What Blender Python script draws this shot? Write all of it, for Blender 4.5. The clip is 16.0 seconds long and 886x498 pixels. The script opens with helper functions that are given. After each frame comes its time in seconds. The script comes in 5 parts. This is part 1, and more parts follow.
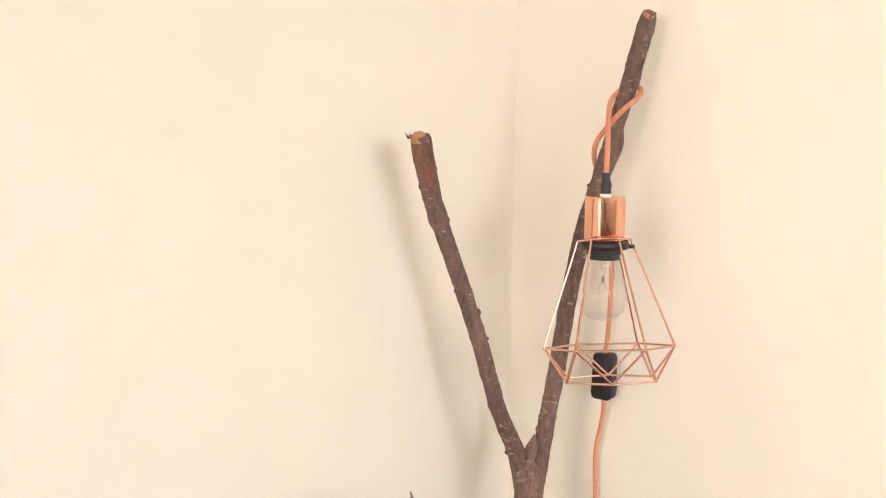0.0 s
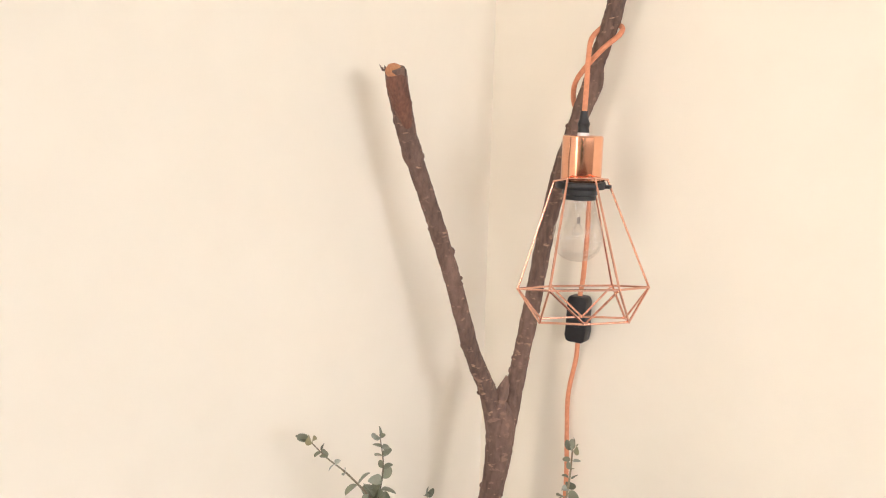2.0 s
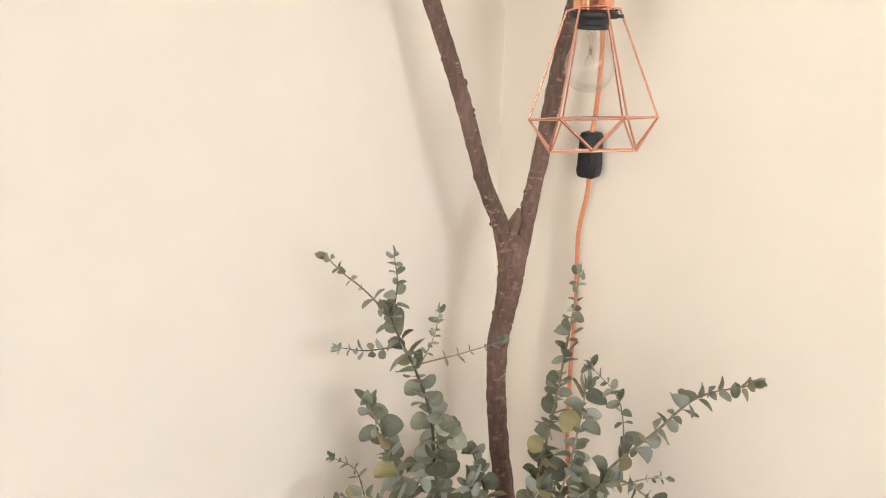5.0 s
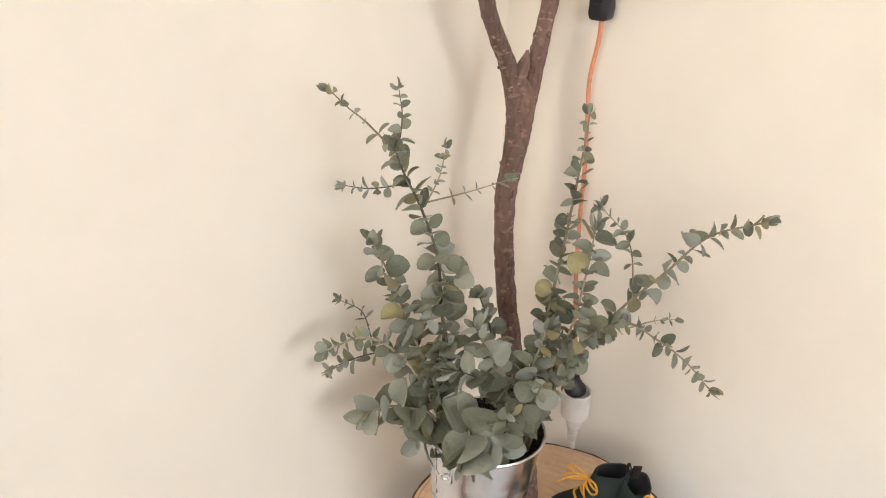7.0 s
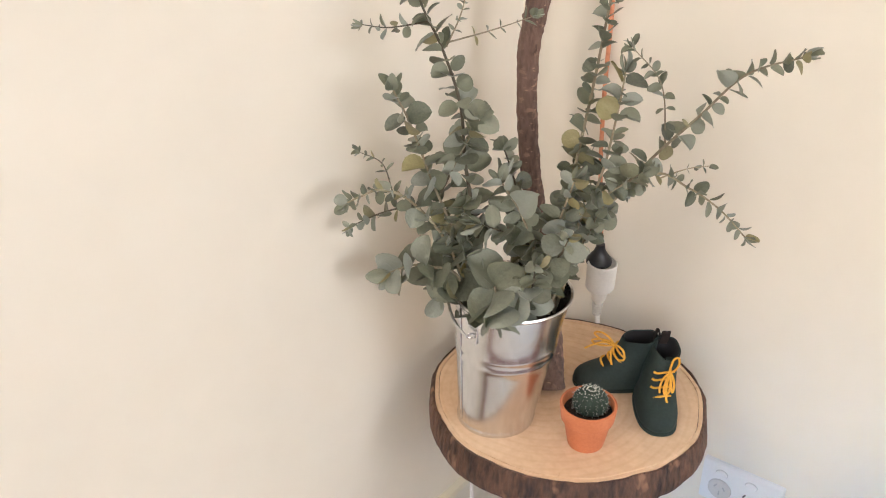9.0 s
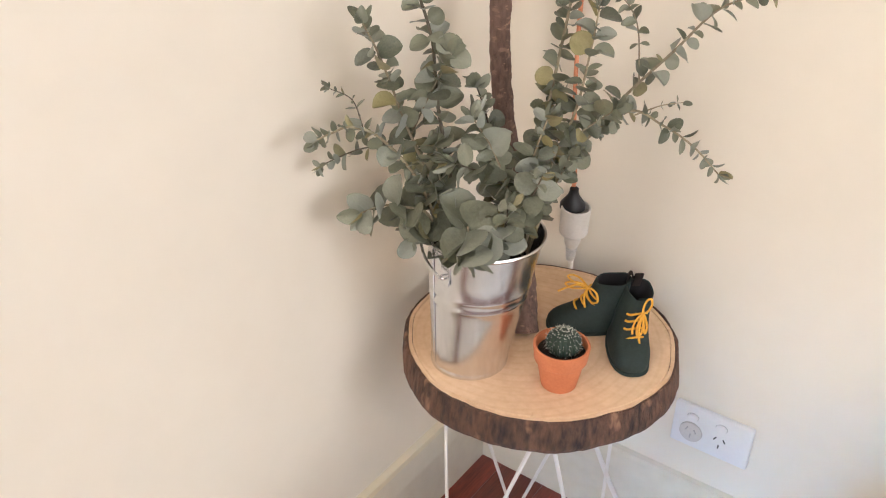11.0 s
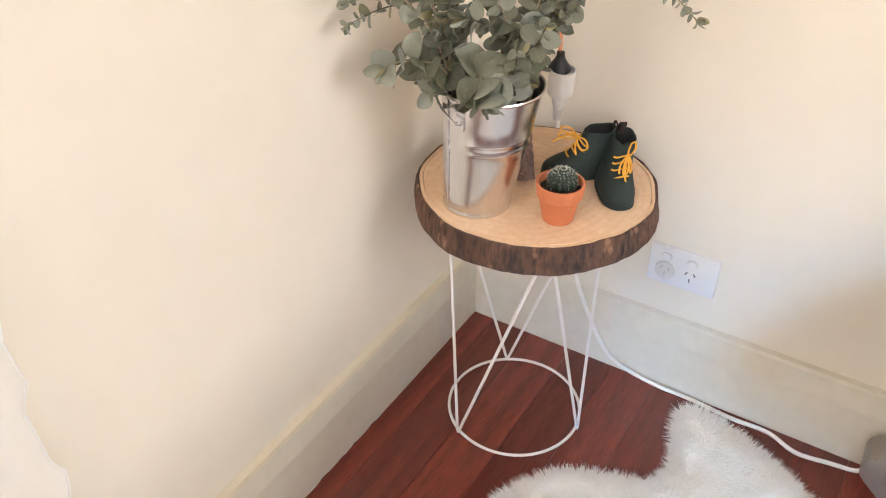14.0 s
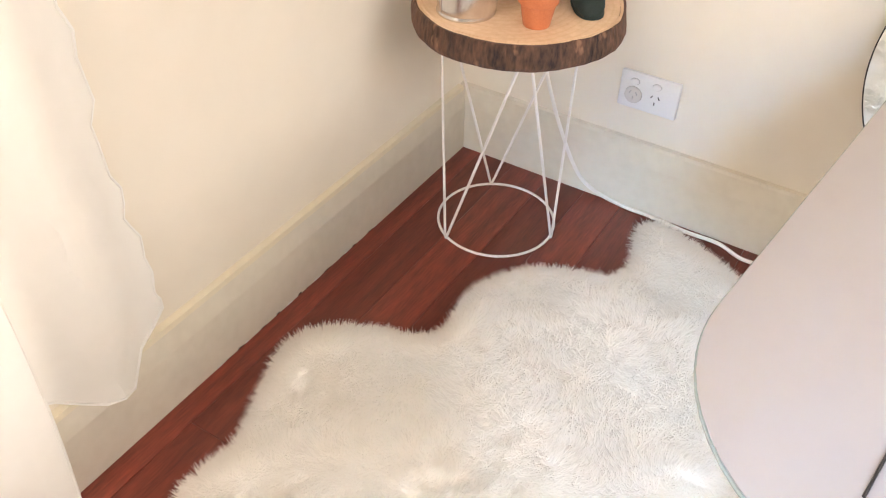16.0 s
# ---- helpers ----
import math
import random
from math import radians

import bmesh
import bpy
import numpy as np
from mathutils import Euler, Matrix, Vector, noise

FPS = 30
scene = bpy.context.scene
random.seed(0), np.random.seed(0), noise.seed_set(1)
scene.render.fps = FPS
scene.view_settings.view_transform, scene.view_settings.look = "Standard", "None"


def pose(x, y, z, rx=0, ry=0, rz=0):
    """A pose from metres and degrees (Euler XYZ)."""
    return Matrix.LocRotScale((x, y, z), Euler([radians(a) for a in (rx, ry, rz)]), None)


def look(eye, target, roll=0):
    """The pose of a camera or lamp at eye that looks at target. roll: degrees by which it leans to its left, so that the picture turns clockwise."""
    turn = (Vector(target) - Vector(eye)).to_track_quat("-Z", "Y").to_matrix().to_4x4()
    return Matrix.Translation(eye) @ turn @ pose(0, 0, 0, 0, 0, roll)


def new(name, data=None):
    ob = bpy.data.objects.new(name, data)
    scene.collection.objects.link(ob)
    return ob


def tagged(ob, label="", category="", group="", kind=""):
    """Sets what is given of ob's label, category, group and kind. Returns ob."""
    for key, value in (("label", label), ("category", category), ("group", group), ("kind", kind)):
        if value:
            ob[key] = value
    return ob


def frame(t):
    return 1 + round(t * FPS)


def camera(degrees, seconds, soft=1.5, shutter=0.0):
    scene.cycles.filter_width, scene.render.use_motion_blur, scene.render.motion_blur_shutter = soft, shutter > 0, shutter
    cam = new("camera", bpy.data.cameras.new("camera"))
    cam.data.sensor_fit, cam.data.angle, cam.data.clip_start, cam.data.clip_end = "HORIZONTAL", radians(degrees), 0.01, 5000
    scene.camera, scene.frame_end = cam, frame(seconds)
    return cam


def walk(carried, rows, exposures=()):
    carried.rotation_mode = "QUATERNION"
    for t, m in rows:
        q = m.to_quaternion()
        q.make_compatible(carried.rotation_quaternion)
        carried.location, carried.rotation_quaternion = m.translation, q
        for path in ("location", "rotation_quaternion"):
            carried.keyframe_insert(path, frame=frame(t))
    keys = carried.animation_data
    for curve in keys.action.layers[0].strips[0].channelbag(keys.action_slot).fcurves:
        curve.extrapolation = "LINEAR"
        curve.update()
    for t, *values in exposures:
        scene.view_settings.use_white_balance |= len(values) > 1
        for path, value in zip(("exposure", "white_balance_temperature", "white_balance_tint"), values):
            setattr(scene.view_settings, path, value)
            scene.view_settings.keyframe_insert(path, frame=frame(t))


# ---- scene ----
cam = camera(55.4, 16.0, soft=1.1)
PATH = [
    (0, (0.581, -0.954, 1.393), (-0.588, 0.651, 1.15), 0.4),
    (0.5, (0.533, -0.897, 1.387), (-0.526, 0.791, 1.22), 0.7),
    (1, (0.545, -0.901, 1.387), (-0.531, 0.764, 1.12), 1.6),
    (1.5, (0.565, -0.92, 1.38), (-0.52, 0.727, 1.049), 1.7),
    (2, (0.586, -0.94, 1.371), (-0.544, 0.674, 1.028), 1.5),
    (2.5, (0.594, -0.944, 1.363), (-0.545, 0.659, 0.996), 1.2),
    (3, (0.604, -0.957, 1.356), (-0.535, 0.633, 0.937), 0.9),
    (3.5, (0.62, -0.971, 1.349), (-0.516, 0.613, 0.898), 0.8),
    (4, (0.623, -0.97, 1.341), (-0.512, 0.6, 0.844), 0.9),
    (6.3, (0.629, -0.959, 1.277), (-0.497, 0.51, 0.521), 1.0),
    (6.5, (0.629, -0.961, 1.266), (-0.49, 0.507, 0.495), 0.8),
    (7, (0.632, -0.968, 1.245), (-0.473, 0.487, 0.431), 0.8),
    (7.5, (0.629, -0.967, 1.215), (-0.49, 0.45, 0.356), 0.3),
    (8, (0.627, -0.976, 1.181), (-0.499, 0.411, 0.281), -1.1),
    (8.5, (0.626, -0.98, 1.162), (-0.479, 0.401, 0.228), -0.9),
    (10.8, (0.634, -0.984, 1.123), (-0.391, 0.41, 0.12), -0.1),
    (11, (0.632, -0.983, 1.121), (-0.382, 0.404, 0.096), 0.1),
    (11.5, (0.63, -0.979, 1.107), (-0.356, 0.385, 0.026), 0.4),
    (12, (0.63, -0.981, 1.099), (-0.349, 0.373, -0.001), 0.5),
    (12.5, (0.636, -0.985, 1.11), (-0.374, 0.38, 0.053), 0.3),
    (13, (0.644, -1.009, 1.125), (-0.383, 0.36, 0.09), 0.4),
    (13.5, (0.634, -1.084, 1.137), (-0.325, 0.297, 0.054), 0.1),
    (14, (0.653, -1.165, 1.116), (-0.198, 0.206, -0.066), 0.1),
    (14.5, (0.681, -1.257, 1.107), (-0.046, 0.148, -0.117), 0.5),
    (15, (0.697, -1.296, 1.067), (-0.024, -0.006, -0.282), 1.8),
    (15.5, (0.763, -1.355, 1.054), (-0.021, -0.085, -0.277), 1.6),
    (16, (0.798, -1.392, 1.061), (0.019, -0.095, -0.247), 1.7),
]
EXPOSURE = [(0.0, -0.18, 6450, 13), (2.0, -0.19, 6400, 13), (4.0, -0.25, 6300, 12), (8.5, -0.20, 6250, 12), (12.5, -0.22, 6450, 15), (14.0, -0.13, 6500, 14), (16.0, -0.12, 6980, 15)]
walk(cam, [(t, look(eye, target, roll)) for t, eye, target, roll in PATH], EXPOSURE)

# ---------------------------------------------------------------- light
world = bpy.data.worlds.new("world")
scene.world = world
world.use_nodes = True
wn, wl = world.node_tree.nodes, world.node_tree.links
sky = wn.new("ShaderNodeTexSky")
sky.sky_type, sky.sun_disc = "NISHITA", False
sky.sun_elevation, sky.sun_rotation = radians(38), radians(140)
wl.new(sky.outputs[0], wn["Background"].inputs[0])
wn["Background"].inputs[1].default_value = 0.12


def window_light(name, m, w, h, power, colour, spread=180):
    """An area lamp at a window's opening, for daylight or the added cool beam."""
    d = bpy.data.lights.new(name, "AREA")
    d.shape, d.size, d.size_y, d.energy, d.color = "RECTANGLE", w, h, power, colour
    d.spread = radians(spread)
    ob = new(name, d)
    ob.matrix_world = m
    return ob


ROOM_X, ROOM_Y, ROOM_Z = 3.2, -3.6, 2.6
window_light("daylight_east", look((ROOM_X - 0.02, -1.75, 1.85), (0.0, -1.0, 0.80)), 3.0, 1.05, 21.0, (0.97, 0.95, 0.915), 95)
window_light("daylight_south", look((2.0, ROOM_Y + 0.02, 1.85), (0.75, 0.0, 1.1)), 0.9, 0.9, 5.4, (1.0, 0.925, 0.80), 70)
# added narrow blue lamp for the cool patch on the rug and north wall
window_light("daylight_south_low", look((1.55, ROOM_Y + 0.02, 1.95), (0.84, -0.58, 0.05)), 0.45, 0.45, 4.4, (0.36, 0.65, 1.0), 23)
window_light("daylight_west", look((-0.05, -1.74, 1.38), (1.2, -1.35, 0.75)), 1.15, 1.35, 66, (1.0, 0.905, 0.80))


# ---------------------------------------------------------------- helpers
def part(name, bm, material, parent=None, label="", smooth=True, sharp=0.6):
    """Links a bmesh (or a mesh) as one mesh object, under a thing or a part."""
    if isinstance(bm, bmesh.types.BMesh):
        me = bpy.data.meshes.new(name)
        bmesh.ops.recalc_face_normals(bm, faces=bm.faces[:])
        for f in bm.faces:
            f.smooth = smooth
        if smooth:
            for e in bm.edges:
                if len(e.link_faces) == 2 and e.calc_face_angle(0) > sharp:
                    e.smooth = False
        bm.to_mesh(me)
        bm.free()
    else:
        me = bm
    if material and not me.materials:
        me.materials.append(material)
    ob = new(name, me)
    if parent:
        ob.parent = parent
        ob.matrix_parent_inverse = parent.matrix_world.inverted() if parent.parent is None else Matrix()
    if label:
        ob["label"] = label
    return ob


def thing(name, at, label, category, group="", kind=""):
    ob = new(name)
    ob.empty_display_size = 0.02
    ob.location = at
    bpy.context.view_layer.update()
    return tagged(ob, label, category, group, kind)


def box(bm, lo, hi, bevel=0.0, segs=2, m=None):
    c, s = (Vector(lo) + Vector(hi)) / 2, Vector(hi) - Vector(lo)
    mat = Matrix.Translation(c) @ Matrix.Diagonal((*s, 1))
    b2 = bmesh.new()
    bmesh.ops.create_cube(b2, size=1, matrix=mat)
    if bevel:
        bmesh.ops.bevel(b2, geom=b2.edges[:], offset=bevel, segments=segs, profile=0.5, affect="EDGES")
    if m is not None:
        b2.transform(m)
    me = bpy.data.meshes.new("tmp")
    b2.to_mesh(me)
    b2.free()
    bm.from_mesh(me)
    bpy.data.meshes.remove(me)
    return bm


def lathe(bm, profile, at=(0, 0, 0), segs=48, close=False, wob=None):
    """Turns (radius, height) pairs round the z axis."""
    rings = []
    for r, z in profile:
        if r < 1e-6:
            rings.append([bm.verts.new((at[0], at[1], at[2] + z))])
        else:
            ring = []
            for i in range(segs):
                a = 2 * math.pi * i / segs
                k = r * (wob(a, z) if wob else 1)
                ring.append(bm.verts.new((at[0] + k * math.cos(a), at[1] + k * math.sin(a), at[2] + z)))
            rings.append(ring)
    pairs = list(zip(rings, rings[1:])) + ([(rings[-1], rings[0])] if close else [])
    for a, b in pairs:
        for i in range(segs):
            j = (i + 1) % segs
            if len(a) == 1 and len(b) == 1:
                continue
            if len(a) == 1:
                bm.faces.new((a[0], b[i], b[j]))
            elif len(b) == 1:
                bm.faces.new((a[i], a[j], b[0]))
            else:
                bm.faces.new((a[i], a[j], b[j], b[i]))
    return bm


def spline(points, per=8, closed=False):
    """Catmull-Rom through points (any number of values each)."""
    p = np.array(points, float)
    n = len(p)
    out = []
    for i in range(n if closed else n - 1):
        if closed:
            a, b, c, d = p[(i - 1) % n], p[i], p[(i + 1) % n], p[(i + 2) % n]
        else:
            b, c = p[i], p[i + 1]
            a = p[i - 1] if i else 2 * b - c
            d = p[i + 2] if i + 2 < n else 2 * c - b
        for k in range(per):
            t = k / per
            out.append(0.5 * (2 * b + (c - a) * t + (2 * a - 5 * b + 4 * c - d) * t * t + (3 * b - a - 3 * c + d) * t ** 3))
    if not closed:
        out.append(p[-1])
    return np.array(out)


def tube(bm, pts, radii, segs=8, caps=True, closed=False, bump=None):
    """A round bar along a line of points; radii one number or one for each point."""
    pts = [Vector(p[:3]) for p in pts]
    n = len(pts)
    rad = [radii] * n if isinstance(radii, (int, float)) else list(radii)
    tan = []
    for i in range(n):
        a = pts[(i - 1) % n] if closed or i else pts[0]
        b = pts[(i + 1) % n] if closed or i < n - 1 else pts[-1]
        tan.append((b - a).normalized())
    up = tan[0].orthogonal().normalized()
    rings = []
    for i in range(n):
        up = (up - tan[i] * up.dot(tan[i])).normalized()
        side = tan[i].cross(up)
        ring = []
        for k in range(segs):
            a = 2 * math.pi * k / segs
            w = up * math.cos(a) + side * math.sin(a)
            r = rad[i] * (1 + (bump(pts[i], w, i) if bump else 0))
            ring.append(bm.verts.new(pts[i] + w * r))
        rings.append(ring)
    for a, b in list(zip(rings, rings[1:])) + ([(rings[-1], rings[0])] if closed else []):
        for k in range(segs):
            j = (k + 1) % segs
            bm.faces.new((a[k], a[j], b[j], b[k]))
    if caps and not closed:
        bm.faces.new(rings[0][::-1])
        bm.faces.new(rings[-1])
    return bm


def prism(bm, outline, axis, a, b):
    """Extrudes a 2D outline along an axis from a to b."""
    def at(u, v, w):
        return {"x": (w, u, v), "y": (u, w, v), "z": (u, v, w)}[axis]
    lo = [bm.verts.new(at(u, v, a)) for u, v in outline]
    hi = [bm.verts.new(at(u, v, b)) for u, v in outline]
    n = len(outline)
    for i in range(n):
        j = (i + 1) % n
        bm.faces.new((lo[i], lo[j], hi[j], hi[i]))
    bm.faces.new(lo[::-1])
    bm.faces.new(hi)
    return bm


# ---------------------------------------------------------------- materials
def material(name, base, rough=0.6, metal=0.0, vary=None, scale=8.0, stretch=(1, 1, 1), bump=0.0, bump_scale=60.0, bump_dist=0.002, spec=0.5, rnd=0.0, coat=0.0):
    """Principled with two scales of variation between the colours base and vary, and a fine relief."""
    m = bpy.data.materials.new(name)
    m.use_nodes = True
    n, l = m.node_tree.nodes, m.node_tree.links
    p = n["Principled BSDF"]
    p.inputs["Roughness"].default_value, p.inputs["Metallic"].default_value = rough, metal
    p.inputs["Specular IOR Level"].default_value = spec
    p.inputs["Coat Weight"].default_value = coat
    tc = n.new("ShaderNodeTexCoord")
    mp = n.new("ShaderNodeMapping")
    mp.inputs["Scale"].default_value = stretch
    l.new(tc.outputs["Object"], mp.inputs["Vector"])
    vary = vary or tuple(c * 0.85 for c in base)
    a, b = n.new("ShaderNodeTexNoise"), n.new("ShaderNodeTexNoise")
    a.inputs["Scale"].default_value, b.inputs["Scale"].default_value = scale, scale * 9
    a.inputs["Detail"].default_value, b.inputs["Detail"].default_value = 4, 6
    for t in (a, b):
        l.new(mp.outputs[0], t.inputs["Vector"])
    mixf = n.new("ShaderNodeMath")
    mixf.operation = "MULTIPLY_ADD"
    l.new(b.outputs["Fac"], mixf.inputs[0])
    mixf.inputs[1].default_value = 0.5
    half = n.new("ShaderNodeMath")
    half.operation = "MULTIPLY"
    half.inputs[1].default_value = 0.5
    l.new(a.outputs["Fac"], half.inputs[0])
    l.new(half.outputs[0], mixf.inputs[2])
    ramp = n.new("ShaderNodeValToRGB")
    ramp.color_ramp.elements[0].position, ramp.color_ramp.elements[1].position = 0.36, 0.64
    ramp.color_ramp.elements[0].color, ramp.color_ramp.elements[1].color = (*vary, 1), (*base, 1)
    l.new(mixf.outputs[0], ramp.inputs[0])
    out = ramp.outputs[0]
    if rnd:
        info = n.new("ShaderNodeObjectInfo")
        hsv = n.new("ShaderNodeHueSaturation")
        rng = n.new("ShaderNodeMapRange")
        rng.inputs["To Min"].default_value, rng.inputs["To Max"].default_value = 1 - rnd, 1 + rnd
        l.new(info.outputs["Random"], rng.inputs["Value"])
        l.new(rng.outputs[0], hsv.inputs["Value"])
        l.new(out, hsv.inputs["Color"])
        out = hsv.outputs[0]
    l.new(out, p.inputs["Base Color"])
    if bump:
        bn, bt = n.new("ShaderNodeBump"), n.new("ShaderNodeTexNoise")
        bt.inputs["Scale"].default_value, bt.inputs["Detail"].default_value = bump_scale, 5
        l.new(mp.outputs[0], bt.inputs["Vector"])
        bn.inputs["Strength"].default_value, bn.inputs["Distance"].default_value = bump, bump_dist
        l.new(bt.outputs["Fac"], bn.inputs["Height"])
        l.new(bn.outputs[0], p.inputs["Normal"])
    return m


def bsdf(m):
    return m.node_tree.nodes["Principled BSDF"]


M_WALL = material("wall_paint", (0.82, 0.758, 0.655), 0.75, vary=(0.79, 0.728, 0.625), scale=1.6, bump=0.12, bump_scale=120, bump_dist=0.001)
M_CEIL = material("ceiling_paint", (0.82, 0.80, 0.76), 0.85, vary=(0.79, 0.77, 0.73), scale=2)
M_TRIM = material("skirting_paint", (0.70, 0.65, 0.55), 0.45, vary=(0.64, 0.59, 0.49), scale=5, bump=0.1, bump_scale=50)
M_FLOOR = material("jarrah_boards", (0.215, 0.042, 0.024), 0.28, vary=(0.085, 0.016, 0.010), scale=5, stretch=(9, 0.7, 4), bump=0.15, bump_scale=30, rnd=0.28, coat=0.15)
M_GAP = material("floor_gap", (0.03, 0.012, 0.008), 0.8)
M_BARK = material("branch_bark", (0.200, 0.120, 0.092), 0.85, vary=(0.080, 0.049, 0.040), scale=22, stretch=(1, 1, 0.35), bump=1.0, bump_scale=170, bump_dist=0.005)


def scars(m, colour, scale, cut, tall=1.6):
    """Small pale flecks on bark."""
    n, l = m.node_tree.nodes, m.node_tree.links
    p = bsdf(m)
    src = p.inputs["Base Color"].links[0].from_socket
    tc, mp, nz, rp, mix = n.new("ShaderNodeTexCoord"), n.new("ShaderNodeMapping"), n.new("ShaderNodeTexNoise"), n.new("ShaderNodeValToRGB"), n.new("ShaderNodeMix")
    mp.inputs["Scale"].default_value = (1, 1, tall)
    nz.inputs["Scale"].default_value, nz.inputs["Detail"].default_value = scale, 3
    rp.color_ramp.elements[0].position, rp.color_ramp.elements[1].position = cut, cut + 0.06
    mix.data_type = "RGBA"
    l.new(tc.outputs["Object"], mp.inputs["Vector"])
    l.new(mp.outputs[0], nz.inputs["Vector"])
    l.new(nz.outputs["Fac"], rp.inputs[0])
    l.new(rp.outputs[0], mix.inputs["Factor"])
    l.new(src, mix.inputs["A"])
    mix.inputs["B"].default_value = (*colour, 1)
    l.new(mix.outputs["Result"], p.inputs["Base Color"])


scars(M_BARK, (0.25, 0.150, 0.110), 75, 0.61, 1.6)
scars(M_BARK, (0.36, 0.22, 0.15), 85, 0.645, 2.2)
scars(M_BARK, (0.055, 0.030, 0.023), 60, 0.66, 0.35)
M_CUT = material("cut_wood", (0.50, 0.24, 0.12), 0.8, vary=(0.33, 0.13, 0.06), scale=60, bump=0.4, bump_scale=200)
M_STRIP = material("stripped_wood", (0.20, 0.085, 0.055), 0.8, vary=(0.085, 0.040, 0.03), scale=45, stretch=(1, 1, 0.4), bump=0.8, bump_scale=200, bump_dist=0.004)
M_COPPER = material("polished_copper", (0.93, 0.50, 0.33), 0.16, 1.0, vary=(0.88, 0.45, 0.29), scale=20)
M_WIRE = material("copper_wire", (0.90, 0.52, 0.40), 0.2, 1.0, vary=(0.80, 0.44, 0.33), scale=40)
M_BLACK = material("black_plastic", (0.014, 0.015, 0.019), 0.42, vary=(0.009, 0.009, 0.011), scale=30, bump=0.06, bump_scale=300)
M_ROPE = material("orange_fabric_cord", (0.74, 0.31, 0.17), 0.6, vary=(0.55, 0.20, 0.10), scale=220, bump=0.6, bump_scale=900, bump_dist=0.001)
M_WHITEP = material("white_plastic", (0.80, 0.80, 0.80), 0.32, vary=(0.77, 0.77, 0.77), scale=20)
M_WHITER = material("white_rubber_cord", (0.82, 0.80, 0.76), 0.5, vary=(0.77, 0.75, 0.71), scale=30)
M_SOCKET = material("translucent_white_plastic", (0.62, 0.595, 0.56), 0.35, vary=(0.56, 0.535, 0.50), scale=30)
M_RODS = material("white_powder_coat", (0.80, 0.77, 0.74), 0.4, vary=(0.75, 0.72, 0.68), scale=40)
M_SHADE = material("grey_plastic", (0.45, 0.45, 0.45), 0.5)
M_CAP = material("milky_plastic", (0.66, 0.64, 0.62), 0.25, vary=(0.61, 0.59, 0.57), scale=30)
M_SLOT = material("dark_slot", (0.012, 0.012, 0.014), 0.6)
M_TERRA = material("terracotta", (0.60, 0.20, 0.085), 0.8, vary=(0.52, 0.16, 0.065), scale=40, bump=0.15, bump_scale=250, bump_dist=0.001)
M_SOIL = material("potting_soil", (0.035, 0.022, 0.015), 0.95, vary=(0.012, 0.008, 0.006), scale=120, bump=1.0, bump_scale=250, bump_dist=0.004)
M_CACTUS = material("cactus_skin", (0.020, 0.042, 0.026), 0.6, vary=(0.008, 0.020, 0.013), scale=60, bump=0.2, bump_scale=300)
M_SPINE = material("pale_spines", (0.70, 0.68, 0.60), 0.6)
M_BOOT = material("dark_green_leather", (0.017, 0.031, 0.028), 0.75, vary=(0.010, 0.021, 0.019), scale=30, bump=0.25, bump_scale=350, bump_dist=0.001)
M_SOLE = material("dark_green_rubber", (0.013, 0.028, 0.025), 0.75, vary=(0.009, 0.02, 0.018), scale=30)
M_LINING = material("boot_lining", (0.012, 0.011, 0.013), 0.9)
M_TAB = material("boot_pull_tab", (0.03, 0.018, 0.014), 0.7)
M_LACE = material("yellow_laces", (0.80, 0.42, 0.05), 0.8, vary=(0.62, 0.29, 0.03), scale=300, bump=0.5, bump_scale=900, bump_dist=0.001)
M_BARKD = material("slice_bark", (0.175, 0.088, 0.055), 0.9, vary=(0.018, 0.012, 0.012), scale=17, stretch=(1, 1, 0.26), bump=1.0, bump_scale=150, bump_dist=0.006)
scars(M_BARKD, (0.27, 0.145, 0.085), 38, 0.60, 0.45)
M_LINEN = material("white_curtain", (0.88, 0.87, 0.84), 0.9, vary=(0.85, 0.84, 0.81), scale=6, bump=0.15, bump_scale=700, bump_dist=0.0005)
M_STEM = material("eucalyptus_stem", (0.26, 0.235, 0.16), 0.7, vary=(0.15, 0.11, 0.07), scale=50, rnd=0.75)
M_HIDE = material("sheepskin_fleece", (0.97, 0.955, 0.93), 0.95, vary=(0.94, 0.92, 0.89), scale=14, bump=0.5, bump_scale=120, bump_dist=0.003, spec=0.1)
M_GREY = material("grey_metal", (0.36, 0.325, 0.30), 0.38, 0.6, vary=(0.30, 0.27, 0.25), scale=25)
M_TABLE = material("white_glass_top", (0.385, 0.352, 0.350), 0.14, vary=(0.375, 0.340, 0.338), scale=3, coat=0.3)
M_GLASSEDGE = material("green_glass_edge", (0.30, 0.34, 0.32), 0.2, vary=(0.24, 0.28, 0.265), scale=20)
M_DARKRIM = material("dark_rim", (0.03, 0.03, 0.035), 0.4)
M_FRAME = material("white_window_frame", (0.78, 0.78, 0.76), 0.4, vary=(0.74, 0.74, 0.72), scale=10)

# zinc: spangled, brushed upright
M_ZINC = material("galvanised_zinc", (0.78, 0.78, 0.80), 0.24, 1.0, vary=(0.66, 0.66, 0.67), scale=24, stretch=(1, 1, 0.25), bump=0.05, bump_scale=90, bump_dist=0.001)
# fur lets some light through
M_FUR = material("sheepskin_fur", (0.98, 0.965, 0.94), 0.85, vary=(0.955, 0.935, 0.90), scale=9, spec=0.2)


